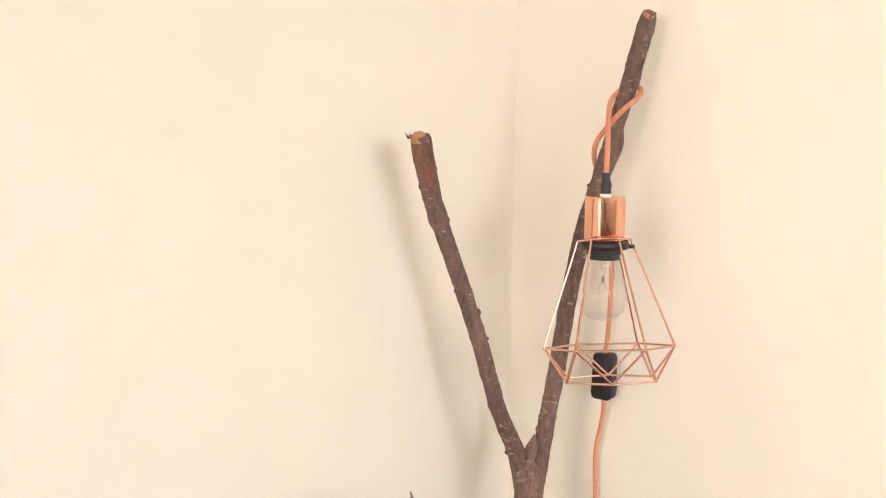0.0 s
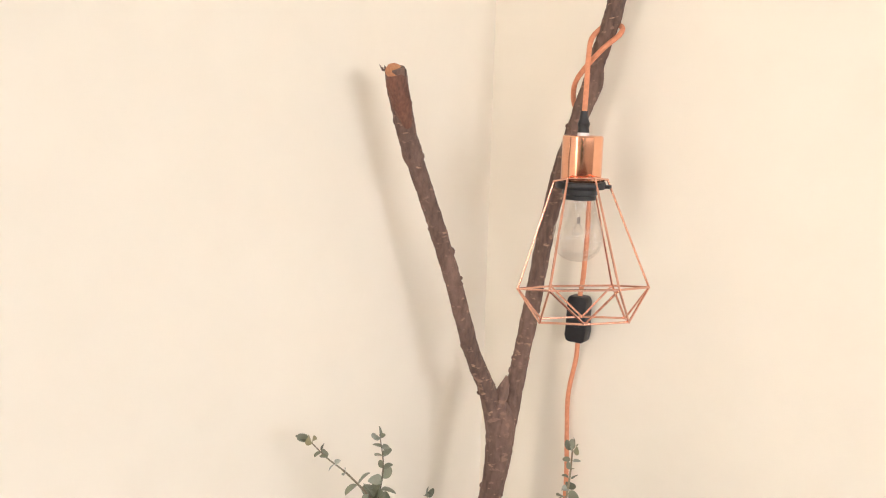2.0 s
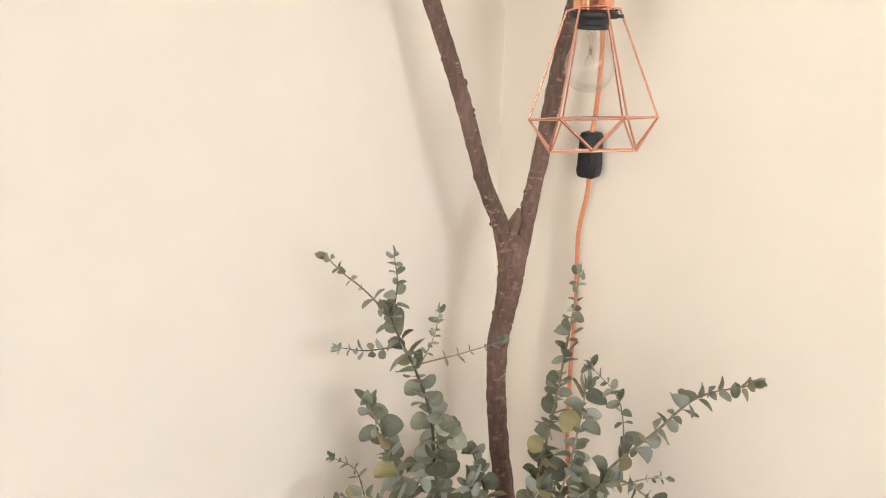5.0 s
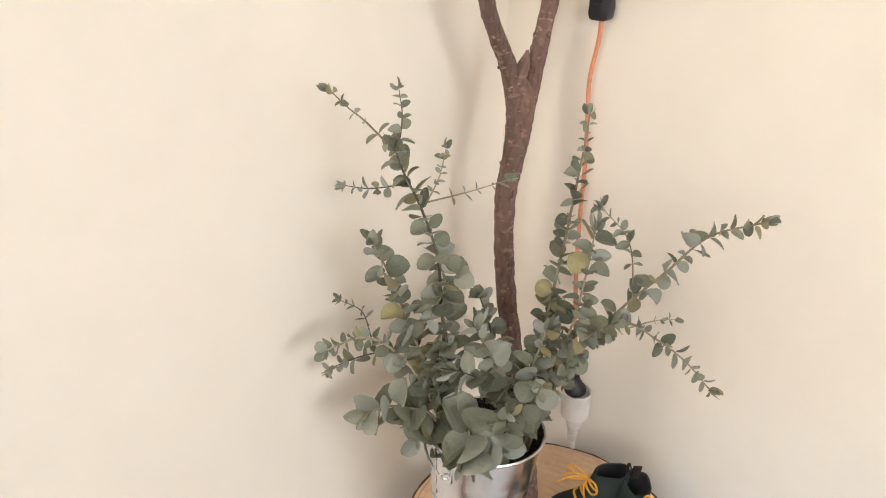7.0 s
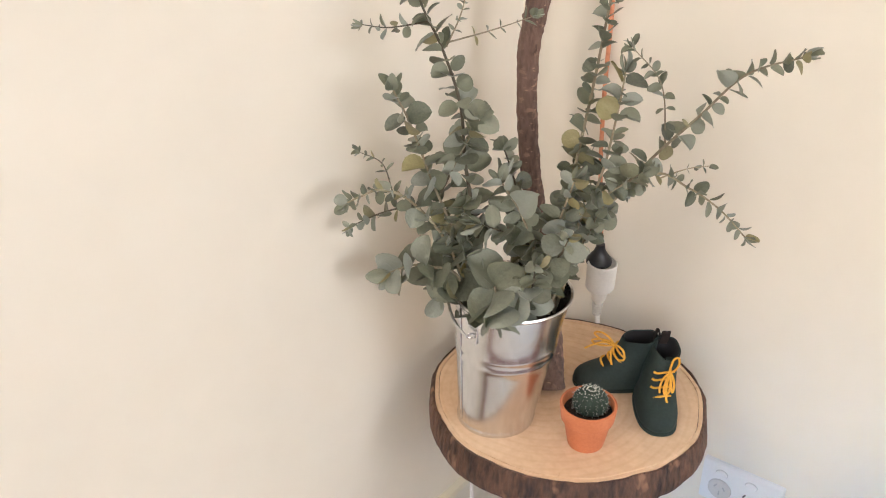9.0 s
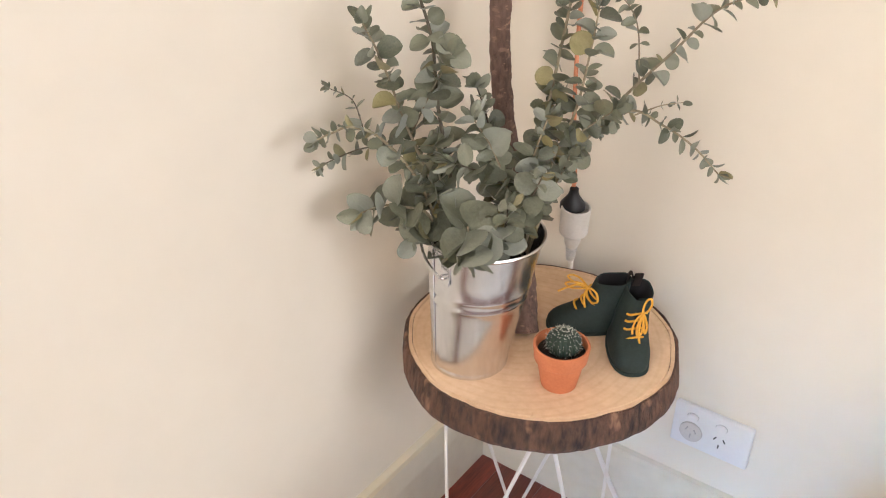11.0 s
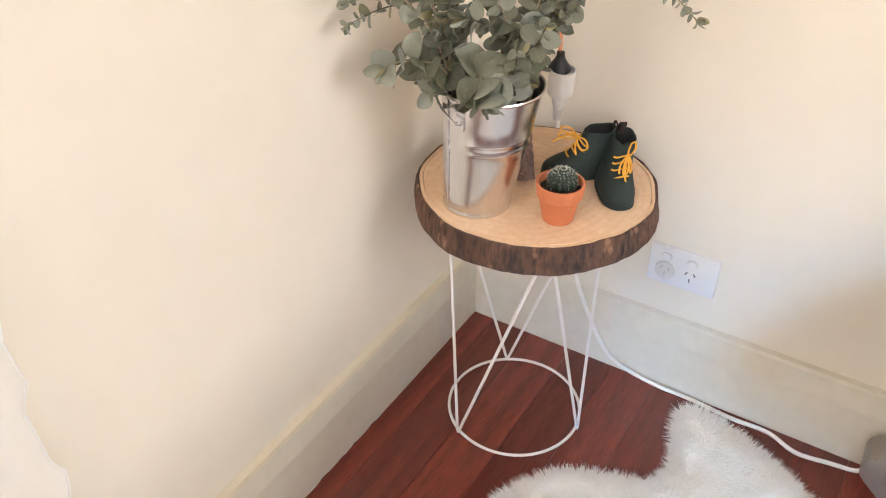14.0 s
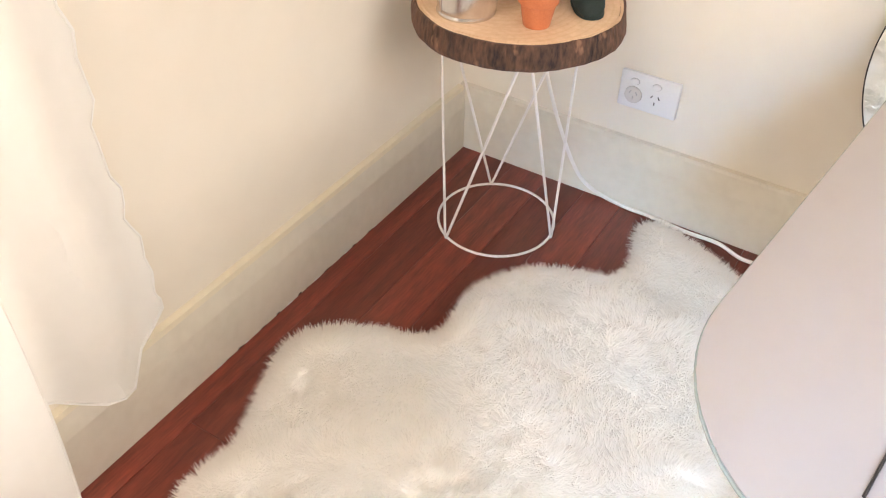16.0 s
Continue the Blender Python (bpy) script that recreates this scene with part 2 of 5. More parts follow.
def let_through(m, share, colour):
    """Thin cloth or hair: part of the light passes."""
    n, l = m.node_tree.nodes, m.node_tree.links
    tl, mix = n.new("ShaderNodeBsdfTranslucent"), n.new("ShaderNodeMixShader")
    tl.inputs[0].default_value = (*colour, 1)
    mix.inputs[0].default_value = share
    l.new(bsdf(m).outputs[0], mix.inputs[1])
    l.new(tl.outputs[0], mix.inputs[2])
    l.new(mix.outputs[0], n["Material Output"].inputs[0])


let_through(M_FUR, 0.66, (0.99, 0.972, 0.94))
let_through(M_LINEN, 0.42, (0.94, 0.94, 0.93))


def glass(name, colour=(1, 1, 1), rough=0.0, ior=1.45):
    m = bpy.data.materials.new(name)
    m.use_nodes = True
    p = bsdf(m)
    p.inputs["Base Color"].default_value = (*colour, 1)
    p.inputs["Transmission Weight"].default_value, p.inputs["Roughness"].default_value, p.inputs["IOR"].default_value = 1.0, rough, ior
    return m


def thin_glass(name, tint, gain=1.0):
    """Blown glass too thin to bend the view: clear, with reflections that grow towards the rim."""
    m = bpy.data.materials.new(name)
    m.use_nodes = True
    n, l = m.node_tree.nodes, m.node_tree.links
    n.remove(n["Principled BSDF"])
    tr, gl, mix, fr = n.new("ShaderNodeBsdfTransparent"), n.new("ShaderNodeBsdfGlossy"), n.new("ShaderNodeMixShader"), n.new("ShaderNodeFresnel")
    tr.inputs[0].default_value = (*tint, 1)
    gl.inputs["Roughness"].default_value = 0.02
    fr.inputs["IOR"].default_value = 1.45
    mul = n.new("ShaderNodeMath")
    mul.operation, mul.use_clamp = "MULTIPLY", True
    mul.inputs[1].default_value = gain
    l.new(fr.outputs[0], mul.inputs[0])
    cap = n.new("ShaderNodeMath")
    cap.operation = "MINIMUM"
    cap.inputs[1].default_value = 0.28
    l.new(mul.outputs[0], cap.inputs[0])
    l.new(cap.outputs[0], mix.inputs[0])
    l.new(tr.outputs[0], mix.inputs[1])
    l.new(gl.outputs[0], mix.inputs[2])
    l.new(mix.outputs[0], n["Material Output"].inputs[0])
    return m


M_BULB = thin_glass("bulb_glass", (0.985, 0.98, 0.975), 1.1)
M_PANE = glass("window_pane", ior=1.05)
M_MIRROR = material("mirror_glass", (0.80, 0.83, 0.84), 0.03, 1.0, vary=(0.79, 0.82, 0.83), scale=3)


def leaf_material():
    m = material("eucalyptus_leaf", (0.270, 0.272, 0.178), 0.42, vary=(0.110, 0.114, 0.074), scale=1.2, bump=0.12, bump_scale=7, bump_dist=0.04, rnd=0.5)
    n, l = m.node_tree.nodes, m.node_tree.links
    p = bsdf(m)
    # bloom and yellowing differ from leaf to leaf
    src = p.inputs["Base Color"].links[0].from_socket
    info, ramp, mix = n.new("ShaderNodeObjectInfo"), n.new("ShaderNodeValToRGB"), n.new("ShaderNodeMix")
    mix.data_type = "RGBA"
    e = ramp.color_ramp.elements
    e[0].position, e[0].color = 0.0, (0.40, 0.43, 0.39, 1)
    e[1].position, e[1].color = 1.0, (0.035, 0.05, 0.040, 1)
    for pos, col in ((0.30, (0.25, 0.262, 0.198, 1)), (0.64, (0.145, 0.155, 0.112, 1)), (0.73, (0.105, 0.120, 0.095, 1)), (0.77, (0.36, 0.29, 0.11, 1)), (0.82, (0.28, 0.23, 0.12, 1)), (0.85, (0.10, 0.115, 0.09, 1)), (0.91, (0.048, 0.055, 0.052, 1))):
        k = e.new(pos)
        k.color = col
    l.new(info.outputs["Random"], ramp.inputs[0])
    mix.inputs["Factor"].default_value = 0.72
    l.new(src, mix.inputs["A"])
    l.new(ramp.outputs[0], mix.inputs["B"])
    l.new(mix.outputs["Result"], p.inputs["Base Color"])
    return m


M_LEAF = leaf_material()
let_through(M_LEAF, 0.10, (0.27, 0.29, 0.14))


def slice_material():
    """Pale sawn wood with growth rings and darker sapwood towards the bark."""
    m = material("sawn_wood", (0.75, 0.535, 0.35), 0.65, vary=(0.64, 0.42, 0.255), scale=12, bump=0.15, bump_scale=120, bump_dist=0.001)
    n, l = m.node_tree.nodes, m.node_tree.links
    p = bsdf(m)
    src = p.inputs["Base Color"].links[0].from_socket
    tc, mp, wave = n.new("ShaderNodeTexCoord"), n.new("ShaderNodeMapping"), n.new("ShaderNodeTexWave")
    mp.inputs["Location"].default_value = (-0.190, 0.215, 0)
    l.new(tc.outputs["Object"], mp.inputs["Vector"])
    l.new(mp.outputs[0], wave.inputs["Vector"])
    wave.wave_type, wave.rings_direction = "RINGS", "Z"
    wave.inputs["Scale"].default_value, wave.inputs["Distortion"].default_value = 26, 1.6
    wave.inputs["Detail"].default_value, wave.inputs["Detail Scale"].default_value = 3, 0.6
    ramp, mix = n.new("ShaderNodeValToRGB"), n.new("ShaderNodeMix")
    ramp.color_ramp.elements[0].position, ramp.color_ramp.elements[1].position = 0.0, 0.4
    ramp.color_ramp.elements[0].color, ramp.color_ramp.elements[1].color = (0.90, 0.85, 0.78, 1), (1, 1, 1, 1)
    l.new(wave.outputs["Fac"], ramp.inputs[0])
    mix.data_type, mix.blend_type = "RGBA", "MULTIPLY"
    mix.inputs["Factor"].default_value = 0.42
    l.new(src, mix.inputs["A"])
    l.new(ramp.outputs[0], mix.inputs["B"])
    l.new(mix.outputs["Result"], p.inputs["Base Color"])
    return m


M_SLICE = slice_material()
scars(M_SLICE, (0.50, 0.29, 0.16), 34, 0.68, 1.0)


# ---------------------------------------------------------------- room
def wall_with_hole(name, axis, at, thick, a, b, hole, label):
    """A wall across axis at a place, from a to b, with one opening (u0, u1, z0, z1)."""
    bm = bmesh.new()
    u0, u1, z0, z1 = hole
    for lo, hi in (((a, 0), (u0, ROOM_Z)), ((u1, 0), (b, ROOM_Z)), ((u0, 0), (u1, z0)), ((u0, z1), (u1, ROOM_Z))):
        if axis == "x":
            box(bm, (at, lo[0], lo[1]), (at + thick, hi[0], hi[1]))
        else:
            box(bm, (lo[0], at, lo[1]), (hi[0], at + thick, hi[1]))
    return tagged(part(name, bm, M_WALL, smooth=False), label, "wall", kind="structure")


bm = bmesh.new()
box(bm, (-0.15, 0, 0), (ROOM_X + 0.15, 0.15, ROOM_Z))
tagged(part("wall_north", bm, M_WALL, smooth=False), "cream painted plaster wall behind the branch lamp", "wall", kind="structure")
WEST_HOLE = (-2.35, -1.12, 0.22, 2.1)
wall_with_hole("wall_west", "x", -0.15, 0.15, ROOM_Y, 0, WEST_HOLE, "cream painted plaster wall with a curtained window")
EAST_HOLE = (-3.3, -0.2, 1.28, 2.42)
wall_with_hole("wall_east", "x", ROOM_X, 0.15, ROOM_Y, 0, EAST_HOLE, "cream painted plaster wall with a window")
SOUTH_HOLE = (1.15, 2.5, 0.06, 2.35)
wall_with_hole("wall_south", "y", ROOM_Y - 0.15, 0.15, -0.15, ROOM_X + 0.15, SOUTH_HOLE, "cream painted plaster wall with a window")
bm = bmesh.new()
box(bm, (-0.15, ROOM_Y - 0.15, ROOM_Z), (ROOM_X + 0.15, 0.15, ROOM_Z + 0.1))
tagged(part("ceiling", bm, M_CEIL, smooth=False), "plain white painted ceiling", "ceiling", kind="structure")
bm = bmesh.new()
box(bm, (-0.15, ROOM_Y - 0.15, -0.1), (ROOM_X + 0.15, 0.15, -0.012))
floor = tagged(part("floor", bm, M_GAP, smooth=False), "dark red-brown polished hardwood floorboards", "floor", kind="structure")
bm = bmesh.new()
box(bm, (-400, -400, -3.2), (400, 400, -3.0))
tagged(part("ground", bm, material("outdoor_ground", (0.16, 0.17, 0.09), 0.9, scale=0.3), smooth=False), "grassy ground outside the windows", "ground", kind="structure")


def window(name, axis, at, hole):
    u0, u1, z0, z1 = hole
    c = {"x": (at, (u0 + u1) / 2, z0), "y": ((u0 + u1) / 2, at, z0)}[axis]
    w = thing(name, c, "white framed window with clear panes", "window", kind="structure")

    def slab(nm, a, b, mat_, d=0.03, bev=0.004, off=0.0):
        b_ = bmesh.new()
        if axis == "x":
            box(b_, (at - d + off, a[0], a[1]), (at + d + off, b[0], b[1]), bev)
        else:
            box(b_, (a[0], at - d + off, a[1]), (b[0], at + d + off, b[1]), bev)
        return part(nm, b_, mat_, w)

    f = 0.05
    mid = (u0 + u1) / 2
    slab("window_frame", (u0, z0), (u0 + f, z1), M_FRAME)
    slab("window_frame", (u1 - f, z0), (u1, z1), M_FRAME)
    slab("window_frame", (u0 + f, z0), (u1 - f, z0 + f), M_FRAME)
    slab("window_frame", (u0 + f, z1 - f), (u1 - f, z1), M_FRAME)
    slab("mullion", (mid - 0.02, z0 + f), (mid + 0.02, z1 - f), M_FRAME, 0.02)
    for a, b in ((u0 + f, mid - 0.02), (mid + 0.02, u1 - f)):
        g = slab("pane", (a, z0 + f), (b, z1 - f), M_PANE, 0.002, 0)
        g.visible_shadow = False
    return w


window("window_1", "x", -0.09, WEST_HOLE)
window("window_2", "x", ROOM_X + 0.09, EAST_HOLE)
window("window_3", "y", ROOM_Y - 0.09, SOUTH_HOLE)

SK = [(0.0, 0.0), (0.018, 0.0), (0.018, 0.107), (0.0125, 0.146), (0.010, 0.152), (0.0, 0.153)]
bm = bmesh.new()
prism(bm, [(-u, v) for u, v in SK], "x", 0.0, ROOM_X)
tagged(part("baseboard_north", bm, M_TRIM, smooth=False), "cream painted timber skirting board", "skirting board", kind="structure")
bm = bmesh.new()
prism(bm, [(u, v) for u, v in SK], "y", ROOM_Y, -0.0185)
west_board = tagged(part("baseboard_west", bm, M_TRIM, smooth=False), "cream painted timber skirting board with a yellowed, highlighted top edge", "skirting board", kind="structure")
# yellowed top edge; the highlight along the chamfer is put into its lighter colour
M_YELLOW_HIGHLIGHT = material("yellowed_highlight", (0.76, 0.68, 0.52), 0.4, vary=(0.70, 0.64, 0.50), scale=9, stretch=(1, 0.5, 1))
bm = bmesh.new()
prism(bm, [(0.0136, 0.1440), (0.0119, 0.1530), (0.0, 0.1548), (0.0, 0.1531), (0.0101, 0.1521), (0.0126, 0.1458)], "y", ROOM_Y, -0.0187)
part("yellowed_edge", bm, M_YELLOW_HIGHLIGHT, west_board, "yellowed paint and painted highlight along the top edge", smooth=False)
# flaked paint where the board meets the floor
rc = random.Random(21)
for k in range(16):
    y0, ln, hi = -0.36 - 0.030 * k + rc.uniform(-0.012, 0.012), rc.uniform(0.006, 0.024), rc.uniform(0.0015, 0.005)
    bm = bmesh.new()
    rim = [(y0, 0.0005), (y0 + ln, 0.0005), (y0 + ln * 0.8, hi * rc.uniform(0.5, 1)), (y0 + ln * 0.5, hi * rc.uniform(0.3, 1)), (y0 + ln * 0.2, hi)]
    prism(bm, rim, "x", 0.0178, 0.0186)
    part("paint_chip", bm, M_GAP if k % 3 else M_WHITEP, west_board, "flaked paint at the foot", smooth=False)


# ---------------------------------------------------------------- branch
def bark_bump(seed, amp=0.07):
    def f(p, w, i):
        q = Vector(p) * 60 + w * 1.4 + Vector((seed, 0, 0))
        return amp * noise.noise(q) + 0.6 * amp * noise.noise(q * 2.7) + 0.35 * amp * noise.noise(q * 6)
    return f


def limb(bm, nodes, seed, segs=22, per=18, amp=0.115):
    s = spline(nodes, per)
    tube(bm, s[:, :3], s[:, 3], segs, True, bump=bark_bump(seed, amp))
    # old buds and leaf scars
    rk = random.Random(seed * 7 + 1)
    if len(s) > 40:
        for _ in range(len(s) // 9):
            i = rk.randrange(4, len(s) - 3)
            tan = Vector(s[i + 1][:3] - s[i - 1][:3]).normalized()
            out = Matrix.Rotation(rk.uniform(0, 6.3), 3, tan) @ tan.orthogonal().normalized()
            c, r = Vector(s[i][:3]) + out * s[i][3] * 0.86, rk.uniform(0.0022, 0.0042)
            bmesh.ops.create_icosphere(bm, subdivisions=2, radius=r, matrix=Matrix.Translation(c) @ tan.to_track_quat("Z", "Y").to_matrix().to_4x4() @ Matrix.Diagonal((1, 1, rk.uniform(0.6, 1.6), 1)))
    return bm


TOP = 0.468
branch = thing("tree_branch", (0.186, -0.185, TOP), "forked dry tree branch with rough brown bark leaning into the corner", "branch")
TRUNK = [(0.191, -0.204, TOP - 0.001, 0.0225), (0.187, -0.199, 0.480, 0.0200), (0.172, -0.177, 0.53, 0.0155), (0.143, -0.150, 0.60, 0.0135), (0.113, -0.130, 0.67, 0.013),
         (0.0955, -0.1235, 0.745, 0.0128), (0.0905, -0.126, 0.82, 0.0130), (0.0905, -0.126, 0.88, 0.0134), (0.097, -0.120, 0.935, 0.0145), (0.100, -0.116, 0.985, 0.0165), (0.101, -0.1145, 1.006, 0.0128), (0.1012, -0.1135, 1.022, 0.0040)]
LEFT = [(0.096, -0.117, 0.975, 0.0115), (0.091, -0.132, 1.035, 0.0105), (0.080, -0.154, 1.09, 0.0094), (0.074, -0.182, 1.165, 0.0092), (0.066, -0.208, 1.235, 0.0090),
        (0.0585, -0.235, 1.30, 0.0092), (0.0565, -0.243, 1.318, 0.0108), (0.0550, -0.251, 1.338, 0.0100), (0.0545, -0.262, 1.370, 0.0106), (0.0570, -0.273, 1.396, 0.0108), (0.0575, -0.2755, 1.403, 0.0095)]
RIGHT = [(0.101, -0.112, 0.965, 0.0115), (0.101, -0.094, 1.02, 0.0108), (0.104, -0.080, 1.075, 0.0102), (0.109, -0.068, 1.14, 0.0102), (0.117, -0.060, 1.215, 0.0100), (0.130, -0.054, 1.29, 0.0102),
         (0.143, -0.047, 1.345, 0.0100), (0.158, -0.040, 1.395, 0.0115), (0.161, -0.038, 1.42, 0.0098), (0.172, -0.036, 1.455, 0.0098), (0.182, -0.034, 1.495, 0.0098), (0.190, -0.030, 1.532, 0.0100), (0.1935, -0.029, 1.545, 0.0070)]
part("trunk", limb(bmesh.new(), TRUNK, 1), M_BARK, branch)
part("limb", limb(bmesh.new(), LEFT, 2), M_BARK, branch)
part("limb", limb(bmesh.new(), RIGHT, 3), M_BARK, branch)
part("broken_stub", limb(bmesh.new(), [(0.098, -0.122, 1.012, 0.0090), (0.103, -0.1225, 1.030, 0.0074), (0.106, -0.1215, 1.045, 0.0056), (0.1078, -0.1205, 1.058, 0.0018)], 4, 12, 6, 0.38), M_BARK, branch, "short broken stub of bark")


def cut_face(at, direction, r, seed):
    bm = bmesh.new()
    q = Vector(direction).to_track_quat("Z", "Y").to_matrix().to_4x4()
    lathe(bm, [(0, 0.0025), (r * 0.5, 0.002), (r * 0.9, 0.001), (r, -0.002), (r * 0.9, -0.006)], segs=20, wob=lambda a, z: 1 + 0.12 * noise.noise(Vector((math.cos(a) * 2, math.sin(a) * 2, seed))))
    bm.transform(Matrix.Translation(at) @ q)
    return part("cut_end", bm, M_CUT, branch, "pale orange sawn end")


bm = bmesh.new()
rk = random.Random(8)
for k in range(7):
    c = Vector((0.0505 + rk.uniform(-0.004, 0.002), -0.2785 + rk.uniform(-0.004, 0.004), 1.400))
    tube(bm, [c, c + Vector((rk.uniform(-0.004, 0.0), rk.uniform(-0.004, 0.001), rk.uniform(0.003, 0.006)))], [0.0012, 0.0003], 5)
part("splinter", bm, M_BARK, branch, "torn splinters of bark at the tip")
cut_face((0.0600, -0.2785, 1.4005), (0.78, -0.42, 0.62), 0.0088, 1)
part("stripped_patch", limb(bmesh.new(), [(0.0585, -0.2555, 1.345, 0.0060), (0.0578, -0.2645, 1.368, 0.0092), (0.0590, -0.2740, 1.389, 0.0100), (0.0592, -0.2770, 1.397, 0.0086)], 9, 16, 8, 0.10), M_STRIP, branch, "reddish wood where the bark is torn off")
cut_face((0.1945, -0.0335, 1.541), (0.62, -0.6, 0.5), 0.0070, 2)


# ---------------------------------------------------------------- pendant lamp
LX, LY = 0.183, -0.108
lamp = thing("pendant_lamp", (LX, LY, 1.136), "copper wire cage pendant lamp with a clear unlit bulb", "lamp")
bm = bmesh.new()
lathe(bm, [(0.0, 1.3395), (0.0205, 1.3395), (0.0218, 1.338), (0.0218, 1.293), (0.0208, 1.2905), (0.0, 1.2905)], (LX, LY, 0), 48)
cup = part("lamp_cup", bm, M_COPPER, lamp, "polished copper cup")
bm = bmesh.new()
lathe(bm, [(0.0, 1.3425), (0.0062, 1.3425), (0.0062, 1.3396), (0.0, 1.3396)], (LX, LY, 0), 20)
part("collar_ring", bm, M_WHITEP, lamp)
bm = bmesh.new()
lathe(bm, [(0.0, 1.3655), (0.0042, 1.3655), (0.0048, 1.357), (0.0068, 1.352), (0.0058, 1.348), (0.0064, 1.3427), (0.0, 1.3427)], (LX, LY, 0), 20)
part("cord_grip", bm, M_BLACK, lamp, "black cord grip")
bm = bmesh.new()
lathe(bm, [(0.0, 1.2903), (0.0262, 1.2903), (0.0270, 1.2885), (0.0270, 1.2845), (0.0262, 1.283), (0.0195, 1.2825), (0.0195, 1.277), (0.0175, 1.2755), (0.0175, 1.271), (0.0, 1.271)], (LX, LY, 0), 40)
box(bm, (LX + 0.020, LY + 0.006, 1.2838), (LX + 0.0305, LY + 0.014, 1.2878), 0.001)
part("shade_ring", bm, M_BLACK, lamp, "black lamp holder ring")
bm = bmesh.new()
BULB = [(0.0150, 1.2712), (0.0158, 1.264), (0.0180, 1.256), (0.0215, 1.248), (0.0242, 1.240), (0.0252, 1.232), (0.0245, 1.223), (0.0212, 1.213), (0.0140, 1.2055), (0.0070, 1.2032), (0.0, 1.2025)]
lathe(bm, [(r * 1.09, z) for r, z in BULB], (LX, LY, 0), 40)
bulb = part("bulb", bm, M_BULB, lamp, "clear glass bulb")
bm = bmesh.new()
lathe(bm, [(0.0, 1.2705), (0.006, 1.2705), (0.004, 1.262), (0.0016, 1.256), (0.0016, 1.247), (0.0, 1.247)], (LX, LY, 0), 14)
part("filament_mount", bm, M_BULB, bulb)
bm = bmesh.new()
box(bm, (LX - 0.0014, LY - 0.0014, 1.244), (LX + 0.0014, LY + 0.0014, 1.2515), 0.0004)
tube(bm, [(LX - 0.001, LY, 1.244), (LX - 0.006, LY, 1.236), (LX - 0.003, LY - 0.005, 1.233), (LX + 0.003, LY - 0.005, 1.233), (LX + 0.006, LY, 1.236), (LX + 0.001, LY, 1.244)], 0.0003, 5)
part("filament", bm, M_GREY, bulb)
CAGE_TURN = radians(27)
# the cage hangs a little askew, its foot out from the wall and to one side
HANG = (Matrix.Rotation(radians(-10.0), 3, Vector((0.87, 0.49, 0))) @ Matrix.Rotation(radians(3.4), 3, Vector((0.49, -0.87, 0))))


def ring_points(r, z, turn, n=6):
    top_ = Vector((LX, LY, 1.2912))
    out = []
    for k in range(n):
        a = turn + k * 2 * math.pi / n
        out.append(tuple(top_ + HANG @ Vector((r * math.cos(a), r * math.sin(a), z - 1.2912))))
    return out


WIRE = 0.00125
hi_, mid_, low_ = ring_points(0.0285, 1.2912, CAGE_TURN), ring_points(0.0700, 1.175, CAGE_TURN), ring_points(0.0535, 1.140, CAGE_TURN + math.pi / 6)
for k in range(6):
    j = (k + 1) % 6
    for a, b in ((hi_[k], mid_[k]), (hi_[k], hi_[j]), (mid_[k], mid_[j]), (mid_[k], low_[k]), (mid_[j], low_[k]), (low_[k], low_[j])):
        part("cage_wire", tube(bmesh.new(), [a, b], WIRE, 8), M_WIRE, lamp)
for p in mid_ + low_ + hi_:
    bm = bmesh.new()
    bmesh.ops.create_uvsphere(bm, u_segments=8, v_segments=6, radius=WIRE * 1.25, matrix=Matrix.Translation(p))
    part("solder_joint", bm, M_WIRE, lamp)
# cord: from the grip over the limb, down the wall to the switch and the plug
CORD_A = [(LX, LY, 1.364), (0.180, -0.100, 1.39), (0.166, -0.070, 1.425), (0.160, -0.050, 1.447), (0.168, -0.030, 1.462), (0.183, -0.026, 1.460), (0.189, -0.042, 1.450), (0.176, -0.055, 1.434),
          (0.155, -0.056, 1.412), (0.140, -0.048, 1.395), (0.134, -0.036, 1.375), (0.138, -0.022, 1.352), (0.145, -0.014, 1.31), (0.149, -0.012, 1.24), (0.148, -0.014, 1.17), (0.1465, -0.018, 1.142)]
part("cord", tube(bmesh.new(), spline(CORD_A, 8), 0.0030, 10), M_ROPE, lamp, "orange fabric-covered cord")
bm = bmesh.new()
prof = [(-0.0125, -0.027), (-0.0145, -0.02), (-0.0125, -0.008), (-0.0125, 0.024), (-0.010, 0.029), (0.010, 0.029), (0.0135, 0.024), (0.0125, 0.002), (0.0145, -0.014), (0.0125, -0.026), (0.009, -0.029), (-0.009, -0.029)]
prism(bm, prof, "y", -0.009, 0.009)
bmesh.ops.bevel(bm, geom=bm.edges[:], offset=0.002, segments=2, profile=0.5, affect="EDGES")
bm.transform(Matrix.Translation((0.1455, -0.0165, 1.113)))
switch = part("cord_switch", bm, M_BLACK, lamp, "black inline rocker switch")
bm = bmesh.new()
box(bm, (0.1395, -0.0285, 1.104), (0.1515, -0.0250, 1.124), 0.001)
part("rocker", bm, M_BLACK, switch)
CORD_B = [(0.146, -0.016, 1.086), (0.143, -0.012, 1.06), (0.134, -0.010, 1.01), (0.1345, -0.009, 0.96), (0.137, -0.009, 0.90), (0.136, -0.009, 0.81), (0.139, -0.010, 0.72), (0.148, -0.016, 0.65), (0.158, -0.026, 0.612), (0.1595, -0.031, 0.596)]
part("cord", tube(bmesh.new(), spline(CORD_B, 8), 0.0030, 10), M_ROPE, lamp, "orange fabric-covered cord")
bm = bmesh.new()
